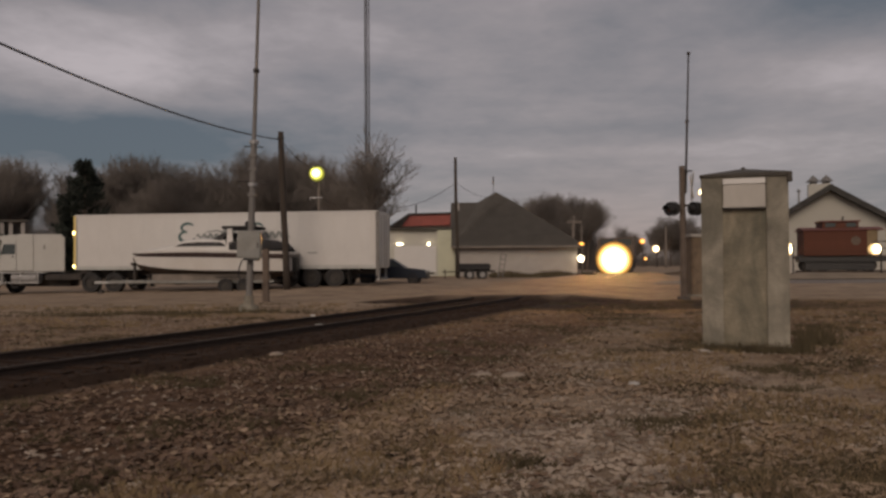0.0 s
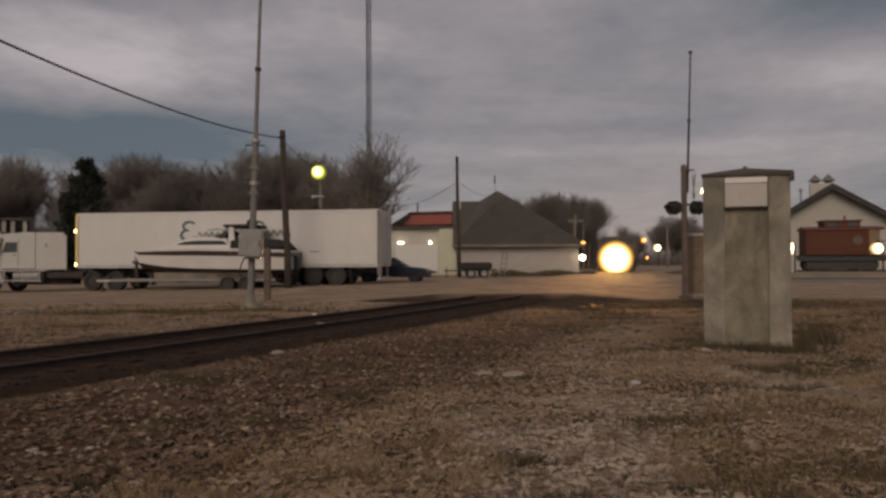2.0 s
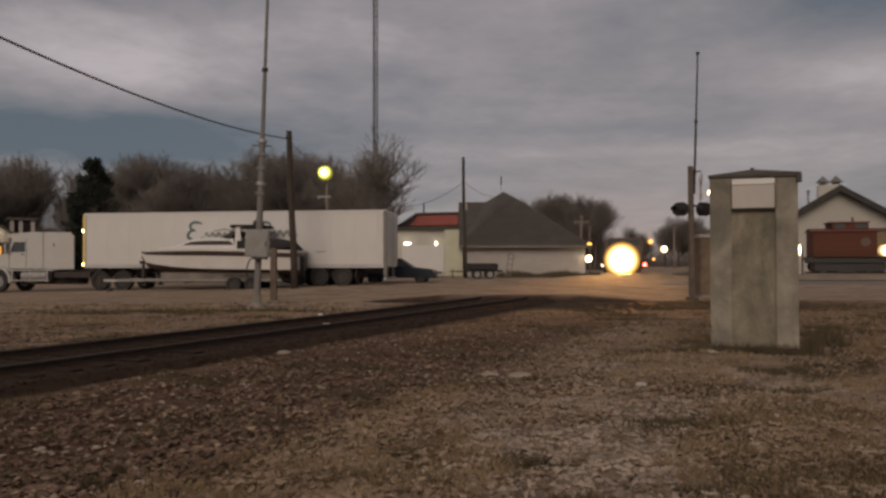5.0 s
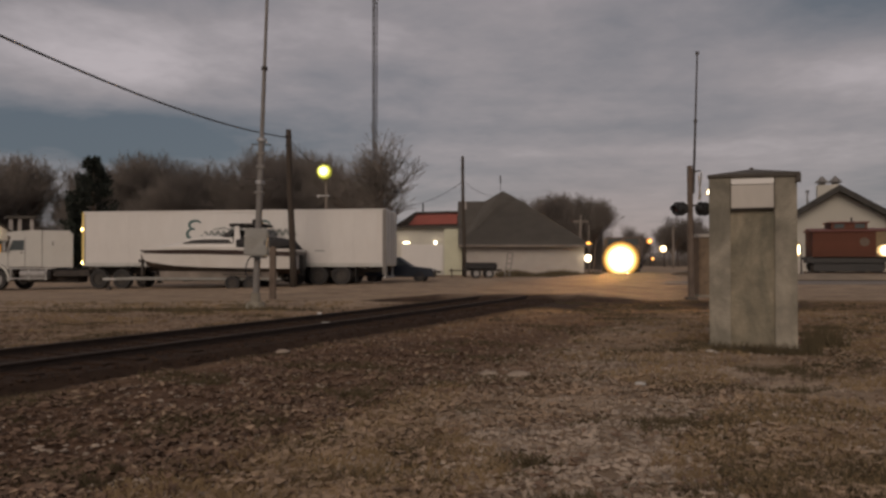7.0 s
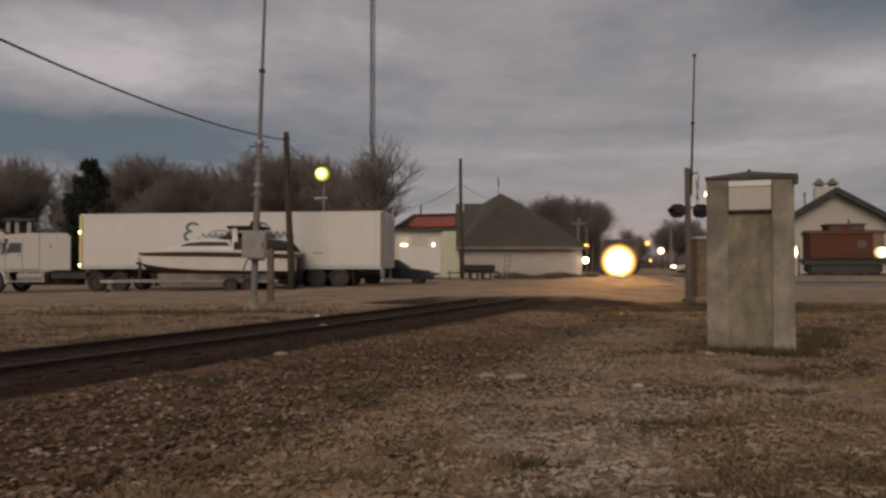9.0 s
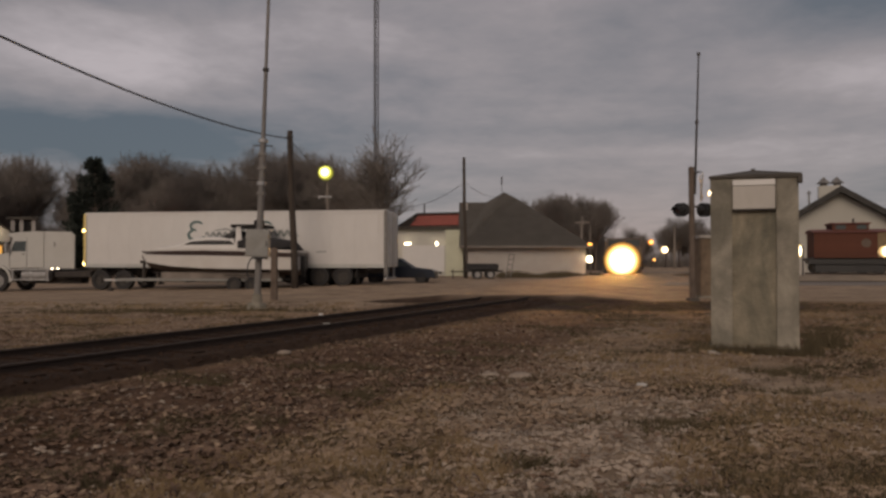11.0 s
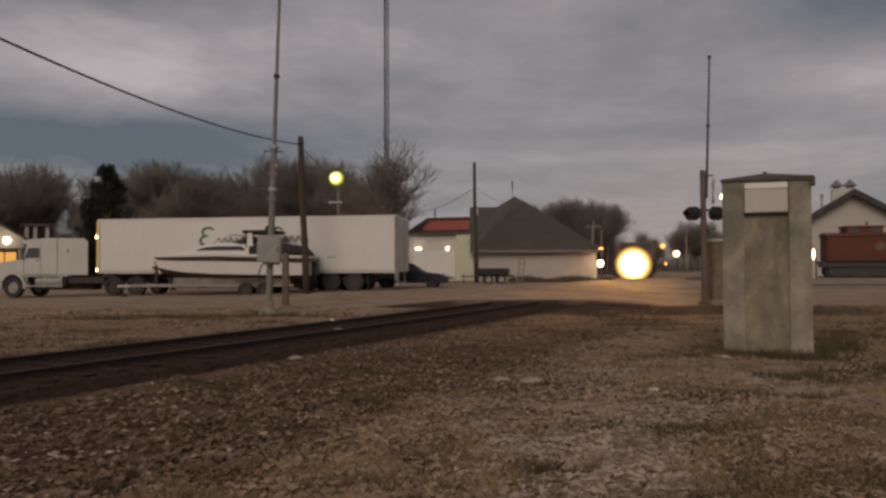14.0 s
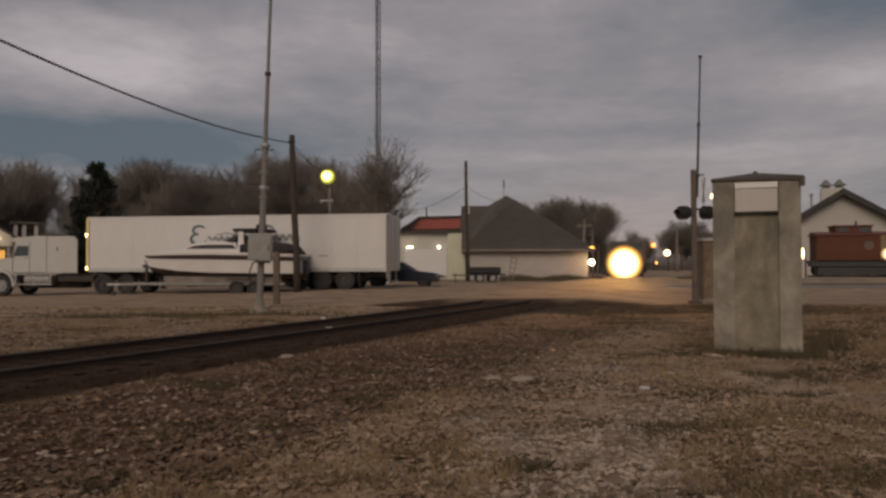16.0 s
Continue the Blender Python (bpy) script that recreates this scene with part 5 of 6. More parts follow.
# ---- level crossing signal ----
def build_crossing_signal():
    t = thing("crossing_signal", pose(9.05, 28.0, 0.0), "level crossing signal with black flasher heads", "crossing signal")
    bm = bmesh.new()
    tube(bm, (0, 0, -0.1), (-0.03, 0, 4.9), 0.115, 0.10, 14)
    part("post", bm, M["bark"], t)
    bm = bmesh.new()
    tube(bm, (0.105, 0.02, 3.9), (0.19, 0.02, 6.56), 0.046, 0.040, 10)
    tube(bm, (0.19, 0.02, 6.54), (0.27, 0.02, 9.1), 0.034, 0.028, 10)
    mast = part("mast", bm, M["steel_dark"], t, "thin dark mast")
    for z in (6.55, 9.05, 4.7):
        bm = bmesh.new()
        tube(bm, (z * 0.0318 - 0.019, 0.02, z - 0.05), (z * 0.0318 - 0.019, 0.02, z + 0.05), 0.062, n=10)
        part("collar", bm, M["steel_dark"], mast)
    bm = bmesh.new()
    tube(bm, (-0.42, 0, 3.45), (0.58, 0, 3.45), 0.04, n=8)
    part("cross_arm", bm, M["steel_dark"], t)
    bm = bmesh.new()
    tube(bm, (-0.03, 0, 4.70), (0.35, 0, 4.72), 0.025, n=8)
    part("bracket", bm, M["steel_dark"], t)

    def head(x, y, z, turn, hood):
        bm = bmesh.new()
        tube(bm, (0, -0.02, 0), (0, 0.02, 0), 0.255, n=24)
        ob = part("signal_head", bm, M["black"], t, "black round signal background", m=pose(x, y, z, 0, 0, turn))
        bm = bmesh.new()
        n = 14
        for r0 in (0.13,):
            outer = [(r0 * math.cos(radians(-20 + 220 * i / n)), r0 * math.sin(radians(-20 + 220 * i / n))) for i in range(n + 1)]
            ring = outer + [(p[0] * 0.9, p[1] * 0.9) for p in reversed(outer)]
            rings = [[(p[0], -0.02 - d, p[1]) for p in ring] for d in (0.0, hood)]
            loft(bm, rings)
        part("visor", bm, M["black"], ob)
        bm = bmesh.new()
        tube(bm, (0, 0.02, 0), (0, 0.16, 0), 0.16, 0.10, 16)
        part("lamp_housing", bm, M["black"], ob)
        bm = bmesh.new()
        ball(bm, (0, -0.02, 0), 0.11, 1, 0.3, 1, 14)
        part("lens", bm, M["caboose_dark"], ob, "unlit dark red lens")

    head(-0.36, -0.05, 3.33, 142, 0.30)
    head(-0.47, 0.02, 3.33, -48, 0.30)
    head(0.34, -0.06, 3.33, 118, 0.28)
    head(0.52, 0.02, 3.33, -58, 0.28)
    for s in (-1, 1):
        bm = bmesh.new()
        box(bm, -0.6, 0.6, -0.012, 0.012, -0.11, 0.11, 0.004)
        part("crossbuck_blade", bm, M["board"], t, "white crossbuck blade", m=pose(0.33, -0.02 - 0.03 * s, 4.15, 0, 0, 78) @ pose(0, 0, 0, 0, 48 * s, 0))
    bm = bmesh.new()
    box(bm, -0.2, 0.2, -0.2, 0.2, -0.1, 0.12, 0.03)
    part("footing", bm, M["concrete_dark"], t)
    b = thing("signal_case", pose(10.1, 29.5, 0.0), "weathered brown signal equipment case with a pale lid", "equipment case")
    bm = bmesh.new()
    box(bm, -0.25, 0.6, 0, 0.8, 0.12, 2.35, 0.02)
    body = part("body", bm, M["case_brown"], b)
    bm = bmesh.new()
    box(bm, -0.32, 0.67, -0.08, 0.88, 2.34, 2.46, 0.02)
    part("lid", bm, M["board"], b, "pale lid")
    bm = bmesh.new()
    box(bm, -0.3, 0.65, -0.05, 0.85, -0.05, 0.13)
    part("base", bm, M["concrete"], b)
    bm = bmesh.new()
    box(bm, -0.2, 0.55, -0.015, 0.0, 0.25, 2.2)
    part("door", bm, M["case_brown"], body)


build_crossing_signal()
t = pole(13.45, 75.0, 5.7, 0.16, 0.12, 0, 0, M["grey_wood"], "grey wooden pole with a short cross arm beside the depot")
bm = bmesh.new()
box(bm, -0.75, 0.75, -0.2, -0.08, 5.05, 5.2)
part("cross_arm", bm, M["grey_wood"], t)
pole(36.6, 122.0, 6.7, 0.2, 0.15, 0, 0, M["grey_wood"], "pale wooden pole beside the track")
pole(13.8, 72.5, 4.6, 0.09, 0.07, 0, 0, M["grey_wood"], "thin pale pole near the depot")


# ---- parked vehicles ----
def car(name, m, paint, label, length=4.3, facing=1, lit=False, roof=1.42, braking=True):
    """A car along local x, its nose towards +x (facing 1) or -x; wheels on z 0."""
    t = thing(name, m, label, "car")
    f = facing
    L = length / 2
    bm = bmesh.new()
    body = [(-L, 0.35), (-L, 0.82), (-L + 0.1, 0.92), (-L * 0.55, 0.95), (L * 0.35, 0.95), (L * 0.9, 0.80), (L, 0.66), (L, 0.32)]
    profile(bm, [(f * x, z) for x, z in body], 0.0, 1.72)
    bmesh.ops.bevel(bm, geom=[ed for ed in bm.edges if ed.calc_length() > 1.6], offset=0.05, segments=2, affect="EDGES")
    b = part("body", bm, paint, t)
    bm = bmesh.new()
    cab = [(-L * 0.72, 0.93), (-L * 0.5, roof - 0.05), (-L * 0.35, roof), (L * 0.05, roof), (L * 0.42, 0.93)]
    low = [(f * x, z) for x, z in cab]
    loft(bm, [[(x, 0.10, z) if z < 1 else (x, 0.22, z) for x, z in low], [(x, 1.62, z) if z < 1 else (x, 1.50, z) for x, z in low]])
    part("cabin", bm, paint, b)
    for y in (0.085, 1.60):
        bm = bmesh.new()
        win = [(-L * 0.60, 1.0), (-L * 0.46, roof - 0.10), (L * 0.02, roof - 0.09), (L * 0.30, 1.0)]
        tilt = 0.10 if y < 1 else -0.10
        loft(bm, [[(f * x, y + (tilt if z > 1.05 else 0.0) + k, z) for x, z in win] for k in (0.0, 0.035)])
        part("side_window", bm, M["dark_glass"], b)
    for x in (-L * 0.62, L * 0.64):
        for y, o in ((0.1, -1), (1.62, 1)):
            wheel(t, f * x, y, 0.32, 0.32, 0.2, outer=o)
    for y in (0.28, 1.44):
        bm = bmesh.new()
        ball(bm, (f * (L - 0.02), y, 0.68), 0.16 if lit else 0.11, 0.6, 1.2, 0.8)
        part("headlight", bm, M["lamp_plain"] if lit else M["hub"], t, "lit headlight" if lit else "")
        bm = bmesh.new()
        y2 = -0.025 if y < 1 else 1.745
        box(bm, f * (-L - 0.03), f * (-L + (0.32 if lit else 0.2)), min(y, y2), max(y, y2), 0.62, 0.90 if lit else 0.82, 0.01)
        part("tail_light", bm, M["tail"] if lit and braking else M["caboose_dark"], t, "lit red tail light" if lit and braking else "")
    bm = bmesh.new()
    box(bm, f * (L - 0.1), f * (L + 0.06), 0.05, 1.67, 0.30, 0.5, 0.03)
    part("bumper", bm, M["black"], t)
    return t


car("parked_car", pose(-2.65, 42.6, 0.2, 0, 0, -5), M["truck_blue"], "dark blue parked car behind the trailer", 4.2)


def build_flatbed():
    t = thing("utility_trailer", pose(2.70, 52.0, 0.22), "low utility trailer with a raised ramp gate", "trailer")
    bm = bmesh.new()
    box(bm, -1.3, 1.3, 0, 1.8, 0.50, 0.62, 0.02)
    part("deck", bm, M["steel_dark"], t)
    for x in (-0.45, 0.42):
        for y, o in ((-0.12, -1), (1.92, 1)):
            wheel(t, x, y, 0.33, 0.33, 0.2, hub="hub", outer=o)
    bm = bmesh.new()
    box(bm, -0.95, 0.95, -0.25, 0.02, 0.70, 0.78, 0.02)
    part("fender", bm, M["black"], t)
    bm = bmesh.new()
    box(bm, -1.15, 1.0, 0.12, 1.7, 0.62, 1.08, 0.08)
    part("load", bm, M["canvas"], t, "low load under a dark cover")
    bm = bmesh.new()
    for x in (0, 0.34):
        box(bm, x, x + 0.06, 0, 0.06, 0.0, 1.72)
    for z in (0.25, 0.6, 0.95, 1.3, 1.66):
        box(bm, 0.0, 0.40, 0.01, 0.05, z, z + 0.05)
    bmesh.ops.transform(bm, matrix=pose(1.42, 0, 0.08, 0, 9, 0), verts=bm.verts)
    part("ramp_gate", bm, M["mast_grey"], t, "dull grey ramp gate")
    bm = bmesh.new()
    box(bm, -2.3, -1.2, 0.8, 0.95, 0.48, 0.56)
    tube(bm, (-2.1, 0.87, 0.0), (-2.1, 0.87, 0.7), 0.04)
    part("tongue", bm, M["steel_dark"], t)


build_flatbed()


# ---- the train ----
def build_locomotive():
    t = thing("locomotive", pose(track_x(100), 100, 0.46), "dark diesel locomotive with blazing headlights", "locomotive")
    bm = bmesh.new()
    box(bm, -1.5, 1.5, 0.0, 2.4, 1.1, 2.2, 0.15)
    part("nose", bm, M["loco"], t)
    bm = bmesh.new()
    box(bm, -1.55, 1.55, 2.3, 4.8, 1.1, 2.95, 0.18)
    cab = part("cab", bm, M["loco"], t)
    for x in (-1.25, 0.15):
        bm = bmesh.new()
        box(bm, x, x + 1.1, 2.27, 2.33, 2.3, 2.8, 0.03)
        part("windscreen", bm, M["dark_glass"], cab)
    bm = bmesh.new()
    box(bm, -1.15, 1.15, 4.8, 16.5, 1.1, 2.8, 0.15)
    part("long_hood", bm, M["loco"], t)
    bm = bmesh.new()
    box(bm, -1.55, 1.55, -0.6, 17.2, 0.85, 1.12, 0.03)
    part("walkway", bm, M["steel_dark"], t)
    bm = bmesh.new()
    profile(bm, [(-1.45, 0.12), (1.45, 0.12), (1.5, 0.85), (-1.5, 0.85)], -0.75, -0.55)
    part("pilot", bm, M["black"], t)
    bm = bmesh.new()
    box(bm, -0.16, 0.16, -1.2, -0.6, 0.6, 0.9, 0.05)
    part("coupler", bm, M["steel_dark"], t)
    for y in (2.6, 13.6):
        bm = bmesh.new()
        box(bm, -1.3, 1.3, y - 1.6, y + 1.6, 0.25, 0.8, 0.05)
        tr = part("bogie", bm, M["black"], t)
        for k in (-1.2, 0, 1.2):
            for x in (-0.78, 0.66):
                bm = bmesh.new()
                tube(bm, (0, 0, 0), (0.12, 0, 0), 0.5, n=20)
                part("wheel", bm, M["steel_dark"], tr, m=pose(x, y + k, 0.5))
    # oversized discs imitate the headlight's glare; the low pair its downward taper
    for x, z, r in ((0, 1.12, 1.42), (-0.30, 0.02, 0.36), (0.34, 0.0, 0.36)):
        bm = bmesh.new()
        ball(bm, (0, 0, 0), 1.0, 1, 0.22, 1, 32)
        part("headlight" if x == 0 else "ditch_light", bm, M["lens"], t, "warm headlight glare as an oversized glowing disc", smooth=True,
             m=pose(x, -1.0, z) @ Matrix.Diagonal((r, r, r, 1)))
    # twin emitters added in dark barrels, to light the ground along the track
    for x in (-0.2, 0.2):
        bm = bmesh.new()
        inner = [(0.15 * math.cos(i * 0.3927), 0.15 * math.sin(i * 0.3927)) for i in range(16)]
        for a, b in zip(inner, inner[1:] + inner[:1]):
            bm.faces.new([bm.verts.new((p[0] * k, yy, p[1] * k)) for p, yy, k in ((a, 0.0, 1), (b, 0.0, 1), (b, -0.9, 1.06), (a, -0.9, 1.06))])
        barrel = part("lamp_barrel", bm, M["black"], t, "dark barrel added to narrow the beam", m=pose(x, -1.36, 1.62, -1.2))
        bm = bmesh.new()
        tube(bm, (0, 0.01, 0), (0, -0.02, 0), 0.148, n=16)
        part("sealed_beam", bm, M["lamp_beam"], barrel, "added emitter that lights the ground ahead")
    return t


LOCO = build_locomotive()
CARS = [car("passing_car", pose(29.7, 83.0, 0.28), M["car_dark"], "grey car passing with lit headlights", 4.4, -1, True),
        car("passing_car", pose(27.4, 84.6, 0.28), M["car_pale"], "silver car passing with lit headlights", 5.2, -1, True, 1.75),
        car("passing_car", pose(-40, 75.0, 0.02), M["car_pale"], "silver car creeping past behind the truck", 4.1, 1, True, 1.6, False)]


# ---- trees ----
def bare_tree(seed, height, spread=1.0, droop=0.0, first=0.18, levels=6):
    """Meshes of a leafless tree, foot at the origin: trunk with limbs, and a crown of fine twigs."""
    rng = random.Random(seed)
    wood_v, wood_f, twig_v, twig_f = [], [], [], []

    def limb(store_v, store_f, p, q, r0, r1, n):
        d = (q - p).normalized()
        a = d.orthogonal().normalized()
        b = d.cross(a)
        s = len(store_v)
        for c, r in ((p, r0), (q, r1)):
            for i in range(n):
                an = 6.2832 * i / n
                store_v.append(tuple(c + a * (r * math.cos(an)) + b * (r * math.sin(an))))
        for i in range(n):
            j = (i + 1) % n
            store_f.append((s + i, s + j, s + n + j, s + n + i))

    def grow(p, d, length, r, level):
        k = 3 if level < 3 else 2
        q = p
        for i in range(k):
            bend = Vector((rng.uniform(-1, 1), rng.uniform(-1, 1), rng.uniform(-0.4, 0.7))) * (0.10 + 0.05 * level)
            d = (d + bend - Vector((0, 0, droop * level * 0.05))).normalized()
            q2 = q + d * (length / k)
            ra, rb = r * (1 - 0.35 * i / k), r * (1 - 0.35 * (i + 1) / k)
            if level < 3:
                limb(wood_v, wood_f, q, q2, ra, rb, 7 if level < 2 else 5)
            else:
                limb(twig_v, twig_f, q, q2, max(ra, 0.016), max(rb, 0.014), 3)
            q = q2
            if level < levels and (i > 0 or level > 0):
                for _ in range(2 if level < 4 else 1):
                    side = Vector((rng.uniform(-1, 1), rng.uniform(-1, 1), rng.uniform(-0.1, 0.7) - droop * 0.3)).normalized()
                    nd = (d * 0.75 + side * spread).normalized()
                    grow(q, nd, length * rng.uniform(0.52, 0.78), rb * 0.62, level + 1)
        if level < levels:
            grow(q, (d + Vector((rng.uniform(-.4, .4), rng.uniform(-.4, .4), 0.1))).normalized(), length * 0.7, r * 0.6, level + 1)

    grow(Vector((0, 0, -0.2)), Vector((0, 0, 1)), height * 0.36, height * 0.022, 0)
    top = max(v[2] for v in twig_v)
    k = height / top
    out = []
    for nm, vv, ff, mt in (("trunk", wood_v, wood_f, "bark"), ("crown", twig_v, twig_f, "twig")):
        me = bpy.data.meshes.new(nm)
        me.from_pydata([(x * k, y * k, z * k) for x, y, z in vv], [], ff)
        me.materials.append(M[mt])
        out.append(me)
    return out


def plant(kind, x, y, size, turn, label, group, base):
    m = pose(x, y, ground_z(x, y) - 0.05, 0, 0, turn) @ Matrix.Diagonal((size, size, size, 1))
    t = thing("bare_tree", m, label, "tree", group)
    for nm, me in zip(("trunk", "crown"), base[kind]):
        o = new(nm, me)
        o.parent = t
    return t


TREES = [bare_tree(3, 15.0, 0.75), bare_tree(11, 14.0, 0.95), bare_tree(23, 15.5, 0.62), bare_tree(31, 13.0, 0.72, 0.15, levels=5)]
rng = random.Random(8)
for i in range(84):
    x = -84 + i * 0.9 + rng.uniform(-1.5, 1.5)
    y = 88 + rng.uniform(0, 26)
    if x / y > -0.128:
        continue
    if rng.uniform(0, 1) < 0.20:
        continue
    u = x / 98
    h = rng.uniform(0.88, 1.22)
    if -0.545 < u < -0.470:
        h *= 0.42
    elif u < -0.54:
        h *= 0.88
    elif u < -0.37:
        h *= 0.88
    elif u < -0.28:
        h *= 0.84
    elif u < -0.25:
        h *= 0.90
    plant(rng.randrange(3), x * y / 98, y, h * y / 98, rng.uniform(0, 360), "bare brown winter tree in a dense row", "tree row", TREES)
# the spreading tree behind the trailer's end
plant(3, -6.2, 76.0, 1.10, 40, "bare spreading tree with drooping twigs", "", TREES)
plant(1, -9.6, 84.0, 0.86, 140, "bare spreading tree behind the trailer", "", TREES)
# trees behind the depot and along the far track
for x, y, s in ((15.5, 98, 0.64), (13.0, 104, 0.70), (18.2, 102, 0.70), (11.5, 110, 0.70), (20.5, 108, 0.70), (16.5, 112, 0.76), (14.2, 96, 0.60), (19.0, 97, 0.60), (12.2, 98, 0.62), (17.0, 99, 0.62), (16.0, 106, 0.72)):
    plant(rng.randrange(3), x, y, s, rng.uniform(0, 360), "bare tree behind the depot", "depot trees", TREES)
for i in range(16):
    x, y = 34 + i * 3.3 + rng.uniform(-1, 1), 165 + rng.uniform(-14, 20)
    plant(rng.randrange(3), x, y, rng.uniform(0.45, 0.68), rng.uniform(0, 360), "distant bare tree beyond the crossing", "far trees", TREES)
for x, y, s in ((40.5, 135, 0.60), (43.0, 140, 0.52), (47, 138, 0.5)):
    plant(rng.randrange(3), x, y, s, rng.uniform(0, 360), "dark bare tree beside the far track", "far trees", TREES)


def conifer(x, y, h, seed):
    rng = random.Random(seed)
    t = thing("conifer", pose(x, y, ground_z(x, y) - 0.1), "dark ragged evergreen among bare trees", "tree")
    bm = bmesh.new()
    tube(bm, (0, 0, 0), (0.1, 0, h * 0.97), 0.26, 0.04, 10)
    part("trunk", bm, M["bark"], t)
    vv, ff = [], []
    z = h * 0.14
    while z < h * 0.985:
        f = (z - h * 0.14) / (h * 0.86)
        reach = (1 - f) ** 0.78 * h * 0.33 + 0.12
        for b0 in range(7):
            a = rng.uniform(0, 6.283)
            ln = reach * rng.uniform(0.7, 1.18)
            rise = rng.uniform(-0.05, 0.22)
            for s in range(70):
                u = 1 - 0.75 * rng.random() ** 1.6
                thick = 0.10 + 0.13 * ln * 0.5 * math.sin(math.pi * min(1, u))
                c = Vector((math.cos(a) * ln * u, math.sin(a) * ln * u, z + rise * u * ln)) + Vector((rng.gauss(0, thick), rng.gauss(0, thick), rng.gauss(0, 0.2)))
                d = Vector((math.cos(a) + rng.uniform(-1, 1), math.sin(a) + rng.uniform(-1, 1), rng.uniform(0.0, 0.9))).normalized() * rng.uniform(0.2, 0.42)
                w2 = d.orthogonal().normalized() * 0.07
                b = len(vv)
                vv += [tuple(c - w2), tuple(c + w2), tuple(c + d)]
                ff.append((b, b + 1, b + 2))
        z += h * rng.uniform(0.03, 0.055)
    me = bpy.data.meshes.new("crown")
    me.from_pydata(vv, [], ff)
    me.materials.append(M["needle"])
    new("crown", me).parent = t


conifer(-32.9, 72.0, 11.4, 4)
conifer(-34.4, 73.0, 7.0, 9)


def thicket():
    """Undergrowth that fills the row of trees from below."""
    rng = np.random.default_rng(12)
    verts, faces = [], []

    def brush(x, y, h):
        z = ground_z(x, y) - 0.1
        lx, ly = rng.normal(0, 0.22 * h), rng.normal(0, 0.12 * h)
        r = 0.028
        b = len(verts)
        verts.extend([(x - r, y, z), (x + r, y, z), (x, y + r, z), (x + lx, y + ly, z + h)])
        faces.extend([(b, b + 1, b + 3), (b + 1, b + 2, b + 3), (b + 2, b, b + 3)])

    for _ in range(9000):
        u = rng.uniform(-0.66, -0.07)
        y = rng.uniform(92, 120)
        if -0.525 < u < -0.462 and rng.uniform(0, 1) < 0.8:
            continue
        brush(u * y, y, rng.uniform(1.5, 6.5) * (0.8 + 0.3 * math.sin(u * 40)))
    for _ in range(3500):
        u = rng.uniform(0.11, 0.215)
        y = rng.uniform(100, 116)
        brush(u * y, y, rng.uniform(2.0, 7.4))
    for _ in range(6000):
        u = rng.uniform(0.2, 0.62)
        y = rng.uniform(150, 185)
        brush(u * y, y, rng.uniform(1.5, 7.0))
    raw("thicket", verts, faces, M["twig"], "dense brown winter brush under the trees", "brush")


thicket()


